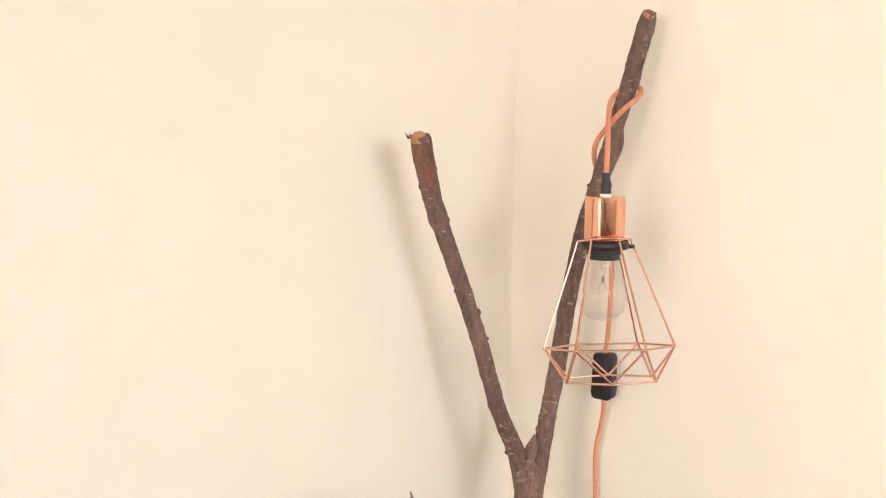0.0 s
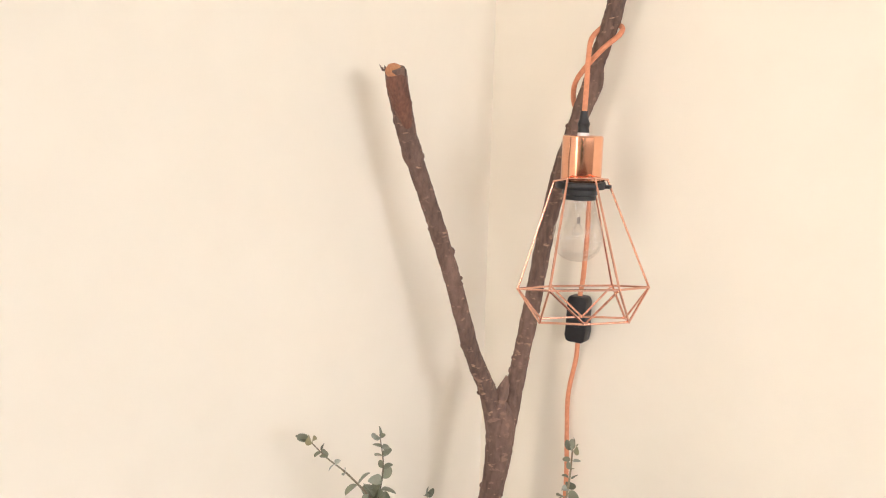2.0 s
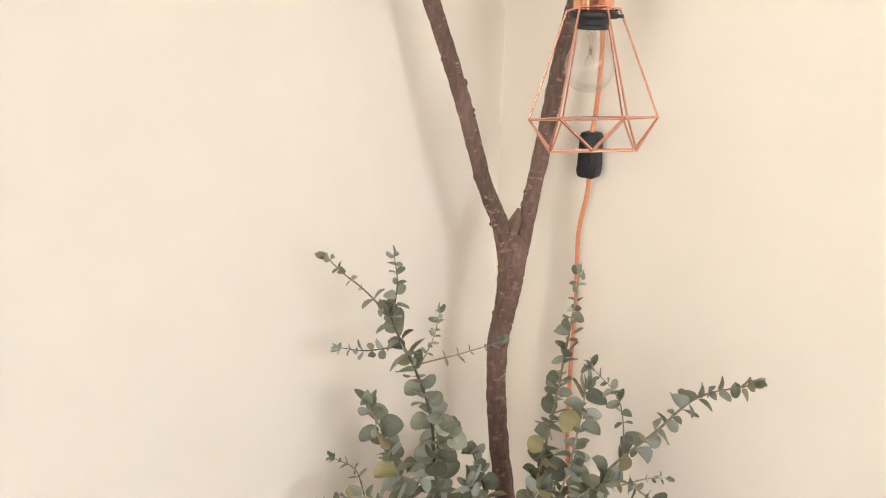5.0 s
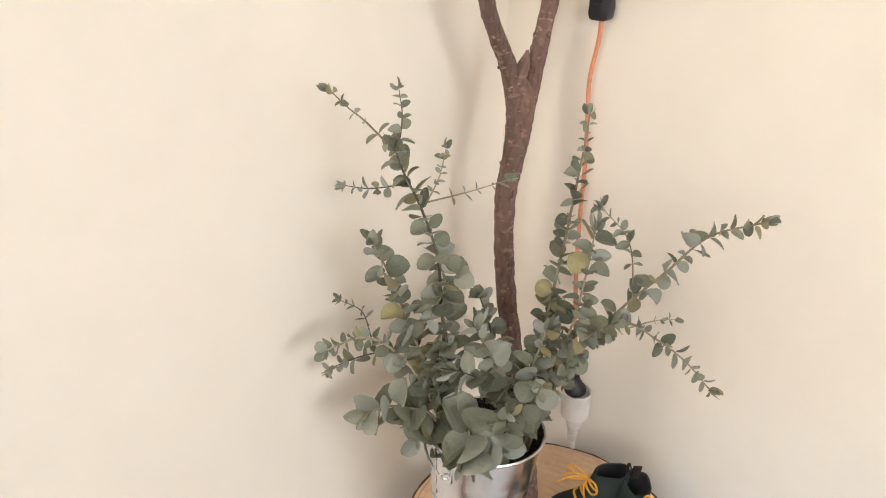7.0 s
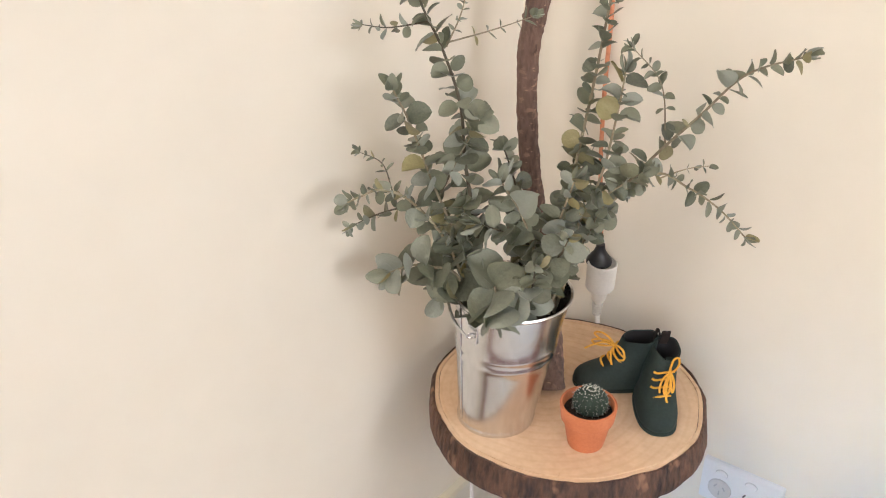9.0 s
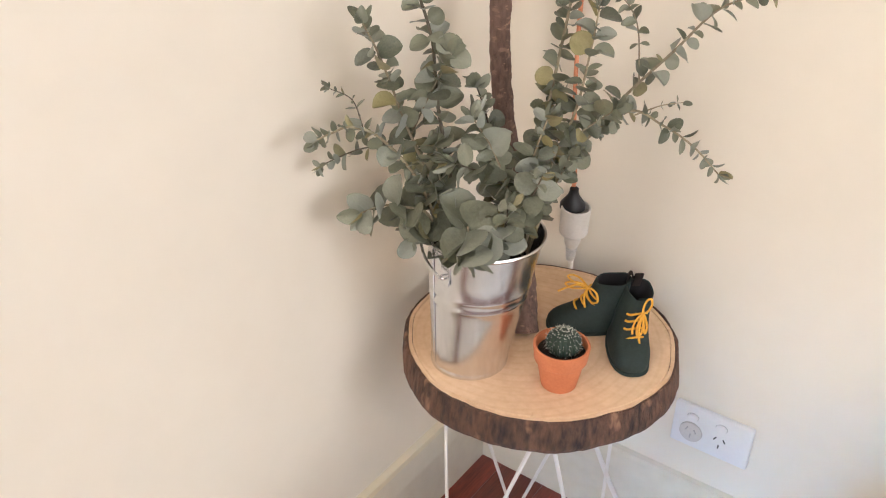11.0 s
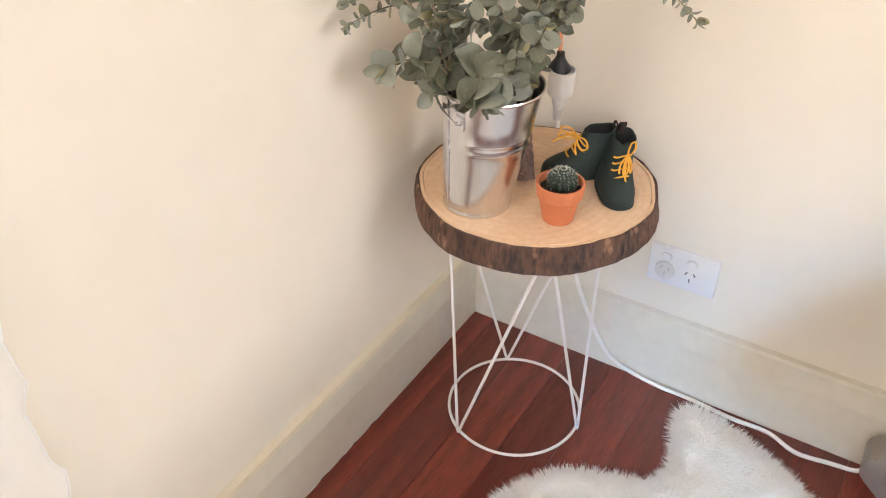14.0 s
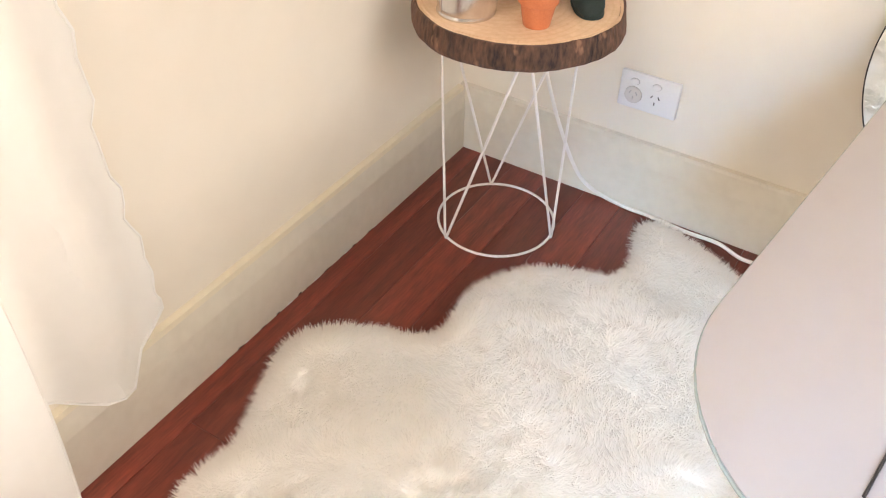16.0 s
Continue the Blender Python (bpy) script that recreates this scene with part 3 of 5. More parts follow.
lathe(bm, [(0.0, 0.0), (0.0180, 0.0), (0.0178, 0.005), (0.0135, 0.011), (0.0088, 0.018), (0.0065, 0.024), (0.0062, 0.030), (0.0, 0.031)], segs=28)
bm.transform(pose(0.1615, -0.0325, 0.567, 4, 3, 0))
part("plug", bm, M_BLACK, lamp, "black tapered plug")

# ---------------------------------------------------------------- extension lead
lead = thing("extension_lead", (0.166, -0.032, 0.47), "white extension lead socket hanging against the wall", "extension lead")
bm = bmesh.new()
prof = [(0.0, 0.0), (0.0050, 0.0)]
for k in range(5):
    z = 0.002 + 0.0042 * k
    prof += [(0.0064 + 0.0004 * k, z), (0.0064 + 0.0004 * k, z + 0.0024), (0.0050 + 0.0004 * k, z + 0.0026), (0.0050 + 0.0004 * k, z + 0.0040)]
prof += [(0.0082, 0.0235), (0.0110, 0.031), (0.0122, 0.040), (0.0124, 0.0455), (0.0190, 0.0475), (0.0204, 0.0500), (0.0208, 0.089), (0.0200, 0.0905), (0.0184, 0.0905), (0.0182, 0.083), (0.0, 0.083)]
lathe(bm, prof, segs=36)
bm.transform(pose(0.1655, -0.0335, 0.482, 3, 3, 0))
part("socket_body", bm, M_SOCKET, lead, sharp=0.3)
LEAD = [(0.166, -0.032, 0.488), (0.168, -0.030, 0.45), (0.178, -0.027, 0.38), (0.196, -0.026, 0.27), (0.225, -0.0265, 0.185), (0.255, -0.0245, 0.115), (0.285, -0.0245, 0.060), (0.315, -0.026, 0.028), (0.355, -0.0265, 0.012), (0.41, -0.028, 0.005),
        (0.465, -0.028, 0.005), (0.545, -0.035, 0.005), (0.608, -0.034, 0.005), (0.660, -0.054, 0.005), (0.713, -0.047, 0.005), (0.752, -0.041, 0.005), (0.785, -0.0245, 0.005), (0.95, -0.0245, 0.005)]
part("lead_cord", tube(bmesh.new(), spline(LEAD, 8), 0.0038, 10), M_WHITER, lead)

# ---------------------------------------------------------------- power outlet
outlet = thing("power_outlet", (0.405, 0, 0.2195), "white double power point with two rocker switches on the wall", "power outlet")
bm = bmesh.new()
box(bm, (0.347, -0.0105, 0.2195), (0.463, 0.0, 0.2935), 0.0028, 3)
part("cover_plate", bm, M_WHITEP, outlet)
for x in (0.376, 0.419):
    bm = bmesh.new()
    lathe(bm, [(0.0, -0.0145), (0.0065, -0.0142), (0.0080, -0.0128), (0.0080, -0.0100)], segs=28)
    bm.transform(Matrix.Translation((x, 0, 0.277)) @ pose(0, 0, 0, -90, 0, 0) @ Matrix.Diagonal((1.0, 0.72, 1, 1)))
    part("rocker_switch", bm, M_WHITEP, outlet)
    bm = bmesh.new()
    tube(bm, [(x + 0.0086 * math.cos(a), -0.0107, 0.2768 + 0.0064 * math.sin(a)) for a in np.linspace(0, 2 * math.pi, 25)[:-1]], 0.0004, 6, closed=True)
    part("switch_surround", bm, M_SHADE, outlet)


def slot(x, z, turn, mat_, y=-0.0112):
    bm = bmesh.new()
    box(bm, (-0.0009, -0.0006, -0.0034), (0.0009, 0.0006, 0.0034), 0.0003, 1)
    bm.transform(pose(x, y, z, 0, turn, 0))
    part("socket_slot", bm, mat_, outlet)


slot(0.4122, 0.2555, 30, M_SLOT)
slot(0.4258, 0.2555, -30, M_SLOT)
slot(0.4190, 0.2425, 0, M_SLOT)
bm = bmesh.new()
lathe(bm, [(0.0, -0.0140), (0.0150, -0.0140), (0.0168, -0.0130), (0.0172, -0.0106), (0.0, -0.0106)], segs=36)
bm.transform(Matrix.Translation((0.3765, 0, 0.2490)) @ pose(0, 0, 0, -90, 0, 0))
safety = part("safety_cap", bm, M_CAP, outlet, "translucent round safety cap")
for dx, dz, tn in ((-0.006, 0.006, 30), (0.0065, 0.0045, -30), (0.0005, -0.0055, 0)):
    slot(0.3765 + dx, 0.249 + dz, tn, M_SHADE, -0.0143)


# ---------------------------------------------------------------- stool
SX, SY = 0.211, -0.196
stool = thing("side_table", (SX, SY, 0), "live-edge log slice side table on white wire legs", "side table")


def slice_wob(a):
    return 1 + 0.016 * math.sin(2 * a + 1.1) + 0.010 * math.sin(3 * a + 0.3) + 0.006 * math.sin(7 * a + 2) + 0.004 * math.sin(13 * a)


def bark_wob(a, z):
    q = Vector((math.cos(a) * 6, math.sin(a) * 6, z * 30))
    return slice_wob(a) * (1 + 0.011 * noise.noise(q * 1.2) + 0.005 * noise.noise(q * 4) + 0.004 * abs(noise.noise(Vector((math.cos(a) * 30, math.sin(a) * 30, z * 20)))))


bm = bmesh.new()
lathe(bm, [(0.0, TOP), (0.08, TOP), (0.140, TOP), (0.1630, TOP), (0.1640, TOP - 0.0012), (0.1640, TOP - 0.040), (0.0, TOP - 0.040)], (0, 0, 0), 128, wob=lambda a, z: slice_wob(a))
bm.transform(Matrix.Translation((SX, SY, 0)))
top = part("tabletop", bm, M_SLICE, stool, "pale sawn log slice with growth rings")
bm = bmesh.new()
lathe(bm, [(0.1642, TOP - 0.0030), (0.1695, TOP - 0.0030), (0.1696, TOP - 0.0006), (0.1722, TOP - 0.0010), (0.1738, TOP - 0.005), (0.1748, TOP - 0.014), (0.1775, TOP - 0.026), (0.1778, TOP - 0.036), (0.1750, TOP - 0.0435), (0.1690, TOP - 0.0470), (0.1642, TOP - 0.0440)], (SX, SY, 0), 260, close=True, wob=bark_wob)
part("bark_edge", bm, M_BARKD, stool, "rough dark brown bark rim")
bm = bmesh.new()
lathe(bm, [(0.1645, TOP - 0.0026), (0.1647, TOP - 0.0002), (0.1690, TOP - 0.0004), (0.1694, TOP - 0.0026)], (0, 0, 0), 200, close=True, wob=lambda a, z: slice_wob(a) * (1 + 0.0016 * noise.noise(Vector((math.cos(a) * 5, math.sin(a) * 5, 1))) + 0.0012 * noise.noise(Vector((math.cos(a) * 17, math.sin(a) * 17, 4)))))
bm.transform(Matrix.Translation((SX, SY, 0)))
part("sapwood_ring", bm, M_SLICE, stool, "pale ring of sapwood inside the bark")
RC = (0.2075, -0.2065)
RT_C = (0.2147, -0.2010)
RB, RT, ROD = 0.1155, 0.140, 0.0026
bm = bmesh.new()
tube(bm, [(RC[0] + RB * math.cos(a), RC[1] + RB * math.sin(a), 0.0050) for a in np.linspace(0, 2 * math.pi, 73)[:-1]], ROD, 10, closed=True)
part("base_ring", bm, M_RODS, stool)
bm = bmesh.new()
tube(bm, [(RT_C[0] + (RT + 0.002) * math.cos(a), RT_C[1] + (RT + 0.002) * math.sin(a), TOP - 0.0445) for a in np.linspace(0, 2 * math.pi, 73)[:-1]], ROD, 10, closed=True)
part("top_ring", bm, M_RODS, stool)
for k in range(3):
    a0 = radians(-116 + 120 * k)
    foot = Vector((RC[0] + (RB + 0.003) * math.cos(a0), RC[1] + (RB + 0.003) * math.sin(a0), 0.0045))
    for s in (-1, 1):
        a1 = a0 + s * radians(60 - 3.5)
        head = Vector((RT_C[0] + RT * math.cos(a1), RT_C[1] + RT * math.sin(a1), TOP - 0.0435))
        side = (Vector((-math.sin(a0), math.cos(a0), 0)) * s * 0.003)
        part("leg", tube(bmesh.new(), [foot, foot + side + Vector((0, 0, 0.006)), head], ROD, 10), M_RODS, stool)

# ---------------------------------------------------------------- bucket
BX, BY = 0.166, -0.2905
LEAN_X, LEAN_Y = 0.0135 / 0.18, 0.0100 / 0.18
bucket = thing("zinc_bucket", (BX, BY, TOP), "tall galvanised zinc bucket holding cut eucalyptus on the table", "bucket")
bm = bmesh.new()
def br(z):
    return 0.0462 + (0.0665 - 0.0462) * (z / 0.178)
outer = [(0.0, 0.003), (0.0445, 0.003), (0.0450, 0.0), (0.0478, 0.0008), (0.0480, 0.005), (br(0.007), 0.007)]
for z0 in (0.03, 0.06, 0.09):
    outer.append((br(z0), z0))
for zc in (0.103, 0.117):
    for dz, dr in ((-0.004, 0.0), (-0.002, 0.0009), (0.0, 0.0013), (0.002, 0.0009), (0.004, 0.0)):
        outer.append((br(zc + dz) + dr, zc + dz))
outer += [(br(0.14), 0.14), (br(0.165), 0.165), (br(0.175), 0.175), (br(0.177) + 0.002, 0.1765), (br(0.178) + 0.0028, 0.1785), (br(0.178) + 0.0018, 0.1805), (br(0.178) - 0.0004, 0.1795), (br(0.17) - 0.001, 0.170), (br(0.09) - 0.001, 0.09), (br(0.02) - 0.001, 0.008), (0.0, 0.008)]
lathe(bm, outer, (BX, BY, TOP), 96)
part("bucket_body", bm, M_ZINC, bucket)
bm = bmesh.new()
seam_a = radians(-118)
tube(bm, [(BX + (br(z) + 0.0006) * math.cos(seam_a), BY + (br(z) + 0.0006) * math.sin(seam_a), TOP + z) for z in (0.008, 0.09, 0.172)], 0.0012, 6)
part("side_seam", bm, M_ZINC, bucket)
for ea in (radians(-97), radians(83)):
    e = Vector((BX + br(0.150) * math.cos(ea), BY + br(0.150) * math.sin(ea), TOP + 0.150))
    bm = bmesh.new()
    box(bm, (-0.0008, -0.007, -0.013), (0.0016, 0.007, 0.013), 0.0006, 1)
    tube(bm, [(0.001, -0.0045, -0.002), (0.006, -0.003, -0.002), (0.0075, 0, -0.002), (0.006, 0.003, -0.002), (0.001, 0.0045, -0.002)], 0.0012, 8)
    bm.transform(Matrix.Translation(e) @ pose(0, 0, 0, 0, 0, math.degrees(ea)))
    part("handle_ear", bm, M_ZINC, bucket)
hand_pts = []
for k in range(25):
    u = k / 24
    a = radians(-97) - u * radians(180)
    rr = br(0.16) + 0.009
    hand_pts.append((BX + rr * math.cos(a), BY + rr * math.sin(a), TOP + 0.150 + 0.028 * math.sin(math.pi * u)))
part("bail_handle", tube(bmesh.new(), hand_pts, 0.0017, 8), M_ZINC, bucket, "thin zinc wire handle folded down")
# added disc in the soil colour stands for the dark inside below the rim
bm = bmesh.new()
lathe(bm, [(0.0, 0.150), (0.03, 0.149), (br(0.15) - 0.0012, 0.147)], (BX, BY, TOP), 40)
part("dark_filling", bm, M_SOIL, bucket, "added dark disc for the dark inside of the bucket")

for ob in bucket.children:
    for v in ob.data.vertices:
        h = v.co.z - TOP
        v.co.x += LEAN_X * h
        v.co.y += LEAN_Y * h

# ---------------------------------------------------------------- cactus
PX, PY = 0.281, -0.269
pot = thing("flower_pot", (PX, PY, TOP), "small terracotta flower pot on the table", "flower pot")
bm = bmesh.new()
lathe(bm, [(0.0, 0.0), (0.0205, 0.0), (0.0212, 0.001), (0.0280, 0.0365), (0.0300, 0.0372), (0.0312, 0.0385), (0.0333, 0.0570), (0.0327, 0.0582), (0.0303, 0.0582), (0.0297, 0.0572), (0.0280, 0.046), (0.0, 0.046)], (PX, PY, TOP), 56)
part("pot_body", bm, M_TERRA, pot)
bm = bmesh.new()
lathe(bm, [(0.0, 0.0485), (0.012, 0.0490), (0.0282, 0.0475), (0.0282, 0.0462)], (PX, PY, TOP), 40, wob=lambda a, z: 1.0)
part("soil", bm, M_SOIL, pot)
cactus = thing("cactus", (PX + 0.001, PY + 0.002, TOP + 0.049), "small round dark green cactus with pale spines in a pot", "cactus")
CC, CR = Vector((PX + 0.001, PY + 0.002, TOP + 0.0600)), 0.0205
RIBS = 19
bm = bmesh.new()
prof = []
for k in range(22):
    th = math.pi * k / 21
    prof.append((CR * math.sin(th), -CR * 0.84 * math.cos(th)))
lathe(bm, prof, CC, RIBS * 8, wob=lambda a, z: 0.93 + 0.085 * abs(math.cos(a * RIBS / 2 + 2.5 * z / CR * 0.5)))
part("cactus_body", bm, M_CACTUS, cactus)
rs = random.Random(5)
bm = bmesh.new()
for k in range(RIBS):
    for j in range(1, 11):
        th = math.pi * (0.0 + 0.072 * j + rs.uniform(-0.02, 0.02))
        z = CR * 0.84 * math.cos(th)
        a = (2 * math.pi * (k + rs.uniform(-0.3, 0.3)) - 2.5 * z / CR) / RIBS
        nrm = Vector((math.sin(th) * math.cos(a), math.sin(th) * math.sin(a), 0.84 * math.cos(th)))
        if j > 3 and rs.random() < 0.10:
            continue
        base = CC + nrm * CR * 1.0
        for q in range(3 if j > 3 else 7):
            d = (nrm + Vector((rs.uniform(-1, 1), rs.uniform(-1, 1), rs.uniform(-1, 1))) * 0.75).normalized()
            tip = base + d * (rs.uniform(0.0025, 0.0052) if j > 3 else rs.uniform(0.0015, 0.0030))
            s = d.orthogonal().normalized() * (0.00026 if j < 4 else 0.00013)
            v = [bm.verts.new(base + s), bm.verts.new(base - s), bm.verts.new(base + d.cross(s)), bm.verts.new(tip)]
            bm.faces.new((v[0], v[1], v[3])), bm.faces.new((v[1], v[2], v[3])), bm.faces.new((v[2], v[0], v[3]))
tagged(part("spines", bm, M_SPINE, cactus, "pale thorny spines", smooth=False), kind="stuff")


# ---------------------------------------------------------------- baby boots
def smoothstep(a, b, x):
    t = min(max((x - a) / (b - a), 0), 1)
    return t * t * (3 - 2 * t)


BOOT_L = 0.100
# height, toe end, heel end, half width
BOOT = [(0.006, 0.001, 0.0995, 0.0205), (0.010, 0.0, 0.100, 0.0212), (0.016, 0.001, 0.0998, 0.0212), (0.022, 0.0055, 0.0992, 0.0205), (0.028, 0.014, 0.0985, 0.0195), (0.034, 0.0245, 0.098, 0.0188),
        (0.041, 0.0345, 0.098, 0.0182), (0.049, 0.0425, 0.0985, 0.0178), (0.058, 0.0485, 0.0995, 0.0170), (0.068, 0.0525, 0.1005, 0.0160), (0.078, 0.0555, 0.1015, 0.0150), (0.087, 0.0580, 0.102, 0.0145)]


def boot_ring(z, f, b, w, n=40, shrink=0.0):
    """An egg-shaped ring, wider at the toe; y points to the toe."""
    w = w * 1.09
    c, h = (f + b) / 2, (b - f) / 2 - shrink
    out = []
    for k in range(n):
        a = 2 * math.pi * k / n
        u, v = math.cos(a), math.sin(a)
        ww = (w - shrink) * (1.0 + 0.13 * u * (1 - smoothstep(0.02, 0.05, z)) - 0.10 * u * smoothstep(0.03, 0.06, z))
        e = 0.82
        out.append((math.copysign(abs(v) ** e, v) * ww, -(c - math.copysign(abs(u) ** e, u) * h) + BOOT_L / 2, z))
    return out


def skin(bm, rings, cap0=False, cap1=False):
    vs = [[bm.verts.new(p) for p in r] for r in rings]
    n = len(vs[0])
    for a, b in zip(vs, vs[1:]):
        for k in range(n):
            j = (k + 1) % n
            bm.faces.new((a[k], a[j], b[j], b[k]))
    if cap0:
        bm.faces.new(vs[0][::-1])
    if cap1:
        bm.faces.new(vs[-1])
    return bm


def boot_front(z):
    zs, fs = [r[0] for r in BOOT], [r[1] for r in BOOT]
    return BOOT_L / 2 - float(np.interp(z, zs, fs))


def boot(m, mirror, label):
    th = thing("baby_boot", m.translation, label, "shoe", "pair of baby boots")
    flip = Matrix.Diagonal((-1 if mirror else 1, 1, 1, 1))

    def put(name, bm, mat_, lab="", parent=None):
        # soft leather: the shaft sags and leans, the laces sit to one side
        side = (0.0 if mirror else -0.0015) if name.startswith("lace") else 0.0
        for v in bm.verts:
            v.co.x += side - (0.0 if mirror else 0.22) * max(v.co.z - 0.012, 0)
            v.co.z *= 0.85
        bm.transform(m @ flip)
        return part(name, bm, mat_, th if parent is None else parent, lab)

    bm = bmesh.new()
    dense = spline([(r[0], r[1], r[2], r[3]) for r in BOOT], 3)
    rings = [boot_ring(*r) for r in dense]
    # the collar dips at the front
    last = [(x, y, z - 0.010 * smoothstep(-0.02, 0.01, y) + 0.003 * smoothstep(-0.035, -0.05, y)) for x, y, z in rings[-1]]
    rings[-1] = last
    inn = [(x * 0.90, (y + 0.028) * 0.93 - 0.028, z - 0.001) for x, y, z in last]
    skin(bm, rings + [inn], cap0=True)
    put("boot_upper", bm, M_BOOT)
    bm = bmesh.new()
    skin(bm, [inn, [(x * 0.88, (y + 0.028) * 0.88 - 0.028, z - 0.02) for x, y, z in inn], [(x * 0.8, (y + 0.028) * 0.8 - 0.028, 0.036) for x, y, z in inn]], cap1=True)
    put("boot_lining", bm, M_LINING, "dark lining")
    bm = bmesh.new()
    sole = [boot_ring(0.0, 0.001, 0.099, 0.0205), boot_ring(0.002, -0.001, 0.101, 0.0222), boot_ring(0.0065, -0.001, 0.101, 0.0222), boot_ring(0.0078, 0.001, 0.0995, 0.0205)]
    skin(bm, sole, True, True)
    put("boot_sole", bm, M_SOLE, "dark green rubber sole")
    bm = bmesh.new()
    tabp = [(0, -0.051, 0.072), (0, -0.053, 0.086), (0, -0.0535, 0.097), (0, -0.051, 0.099), (0, -0.0485, 0.096), (0, -0.047, 0.080)]
    s = spline(tabp, 5)
    rows = [[bm.verts.new((x, p[1], p[2])) for x in (-0.005, 0.005)] for p in s]
    for a, b in zip(rows, rows[1:]):
        bm.faces.new((a[0], a[1], b[1], b[0]))
    bmesh.ops.solidify(bm, geom=bm.faces[:], thickness=0.0013)
    put("pull_tab", bm, M_TAB, "dark leather pull tab")
    bm = bmesh.new()
    rows = []
    for z in np.linspace(0.046, 0.088, 9):
        y = boot_front(min(z, 0.084)) + 0.0004 - (0.003 if z > 0.07 else 0)
        rows.append([bm.verts.new((x, y - 14 * x * x, z - 0.0)) for x in np.linspace(-0.006, 0.006, 7)])
    for a, b in zip(rows, rows[1:]):
        for k in range(6):
            bm.faces.new((a[k], a[k + 1], b[k + 1], b[k]))
    bmesh.ops.solidify(bm, geom=bm.faces[:], thickness=0.0012)
    put("tongue", bm, M_BOOT)
    for i, z in enumerate((0.042, 0.051, 0.060, 0.069)):
        y = boot_front(z)
        if mirror:
            pts = [(-0.008, y - 0.003, z + 0.002), (-0.004, y + 0.0014, z + 0.002), (0.002, y + 0.0026, z + 0.001), (0.008, y + 0.0006, z - 0.002), (0.0125, y - 0.0035, z - 0.006), (0.0155, y - 0.0085, z - 0.009)]
        else:
            pts = [(0.0160, y - 0.0040, z - 0.0050), (0.0125, y - 0.0004, z - 0.0045), (0.005, y + 0.0018, z - 0.001), (-0.001, y + 0.0030, z + 0.001), (-0.006, y + 0.0016, z)]
        put("lace", tube(bmesh.new(), spline(pts, 5), 0.0015, 8), M_LACE, "yellow cotton lace")
    kz = 0.071
    y = boot_front(kz) + 0.0045
    if mirror:
        loops = [[(0, y, kz), (0.005, y + 0.010, kz + 0.011), (0.003, y + 0.022, kz + 0.012), (-0.002, y + 0.029, kz + 0.005), (-0.002, y + 0.022, kz - 0.002), (0.0, y + 0.009, kz - 0.002), (0, y, kz)],
                 [(0, y, kz), (-0.004, y + 0.010, kz + 0.013), (-0.008, y + 0.020, kz + 0.016), (-0.012, y + 0.025, kz + 0.010), (-0.008, y + 0.018, kz + 0.004), (-0.002, y + 0.006, kz), (0, y, kz)],
                 [(0, y, kz), (0.008, y - 0.003, kz + 0.004), (0.016, y - 0.009, kz + 0.001), (0.020, y - 0.010, kz - 0.010), (0.015, y - 0.003, kz - 0.014), (0.006, y + 0.002, kz - 0.006), (0, y, kz)]]
        tails = [[(0, y, kz), (0.002, y + 0.014, kz + 0.006), (0.002, y + 0.027, kz + 0.001), (0.002, y + 0.038, kz - 0.006)], [(0, y, kz), (0.007, y + 0.005, kz - 0.006), (0.012, y + 0.005, kz - 0.016), (0.015, y + 0.004, kz - 0.024)]]
    else:
        loops = [[(0, y, kz), (0.003, y + 0.002, kz + 0.010), (0.002, y + 0.000, kz + 0.021), (-0.003, y - 0.001, kz + 0.023), (-0.006, y + 0.001, kz + 0.014), (-0.003, y + 0.003, kz + 0.004), (0, y, kz)],
                 [(0, y, kz), (0.003, y + 0.006, kz - 0.008), (0.004, y + 0.012, kz - 0.020), (0.001, y + 0.016, kz - 0.027), (-0.003, y + 0.013, kz - 0.022), (-0.002, y + 0.006, kz - 0.008), (0, y, kz)],
                 [(0, y, kz), (-0.004, y + 0.005, kz - 0.006), (-0.008, y + 0.010, kz - 0.017), (-0.007, y + 0.014, kz - 0.024), (-0.004, y + 0.010, kz - 0.016), (0, y, kz)]]
        tails = [[(0, y, kz), (0.001, y + 0.008, kz - 0.014), (0.000, y + 0.016, kz - 0.027), (-0.003, y + 0.021, kz - 0.037)], [(0, y, kz), (0.007, y + 0.005, kz - 0.008), (0.009, y + 0.010, kz - 0.018), (0.008, y + 0.014, kz - 0.025)]]
    for loop in loops:
        put("lace_loop", tube(bmesh.new(), spline(loop, 7), 0.0014, 8), M_LACE, "yellow lace bow loop")
    for tail in tails:
        put("lace_tail", tube(bmesh.new(), spline(tail, 7), 0.0014, 8), M_LACE, "loose yellow lace end")
    bm = bmesh.new()
    bmesh.ops.create_uvsphere(bm, u_segments=12, v_segments=8, radius=0.0028, matrix=Matrix.Translation((0, y + 0.0005, kz)))
    put("lace_knot", bm, M_LACE)
    return th


boot(pose(0.3195, -0.1675, TOP, 0, 0, 217), False, "dark green leather baby boot with yellow laces facing the room")
boot(pose(0.252, -0.148, TOP, 0, 0, 124), True, "dark green leather baby boot with yellow laces set at an angle")


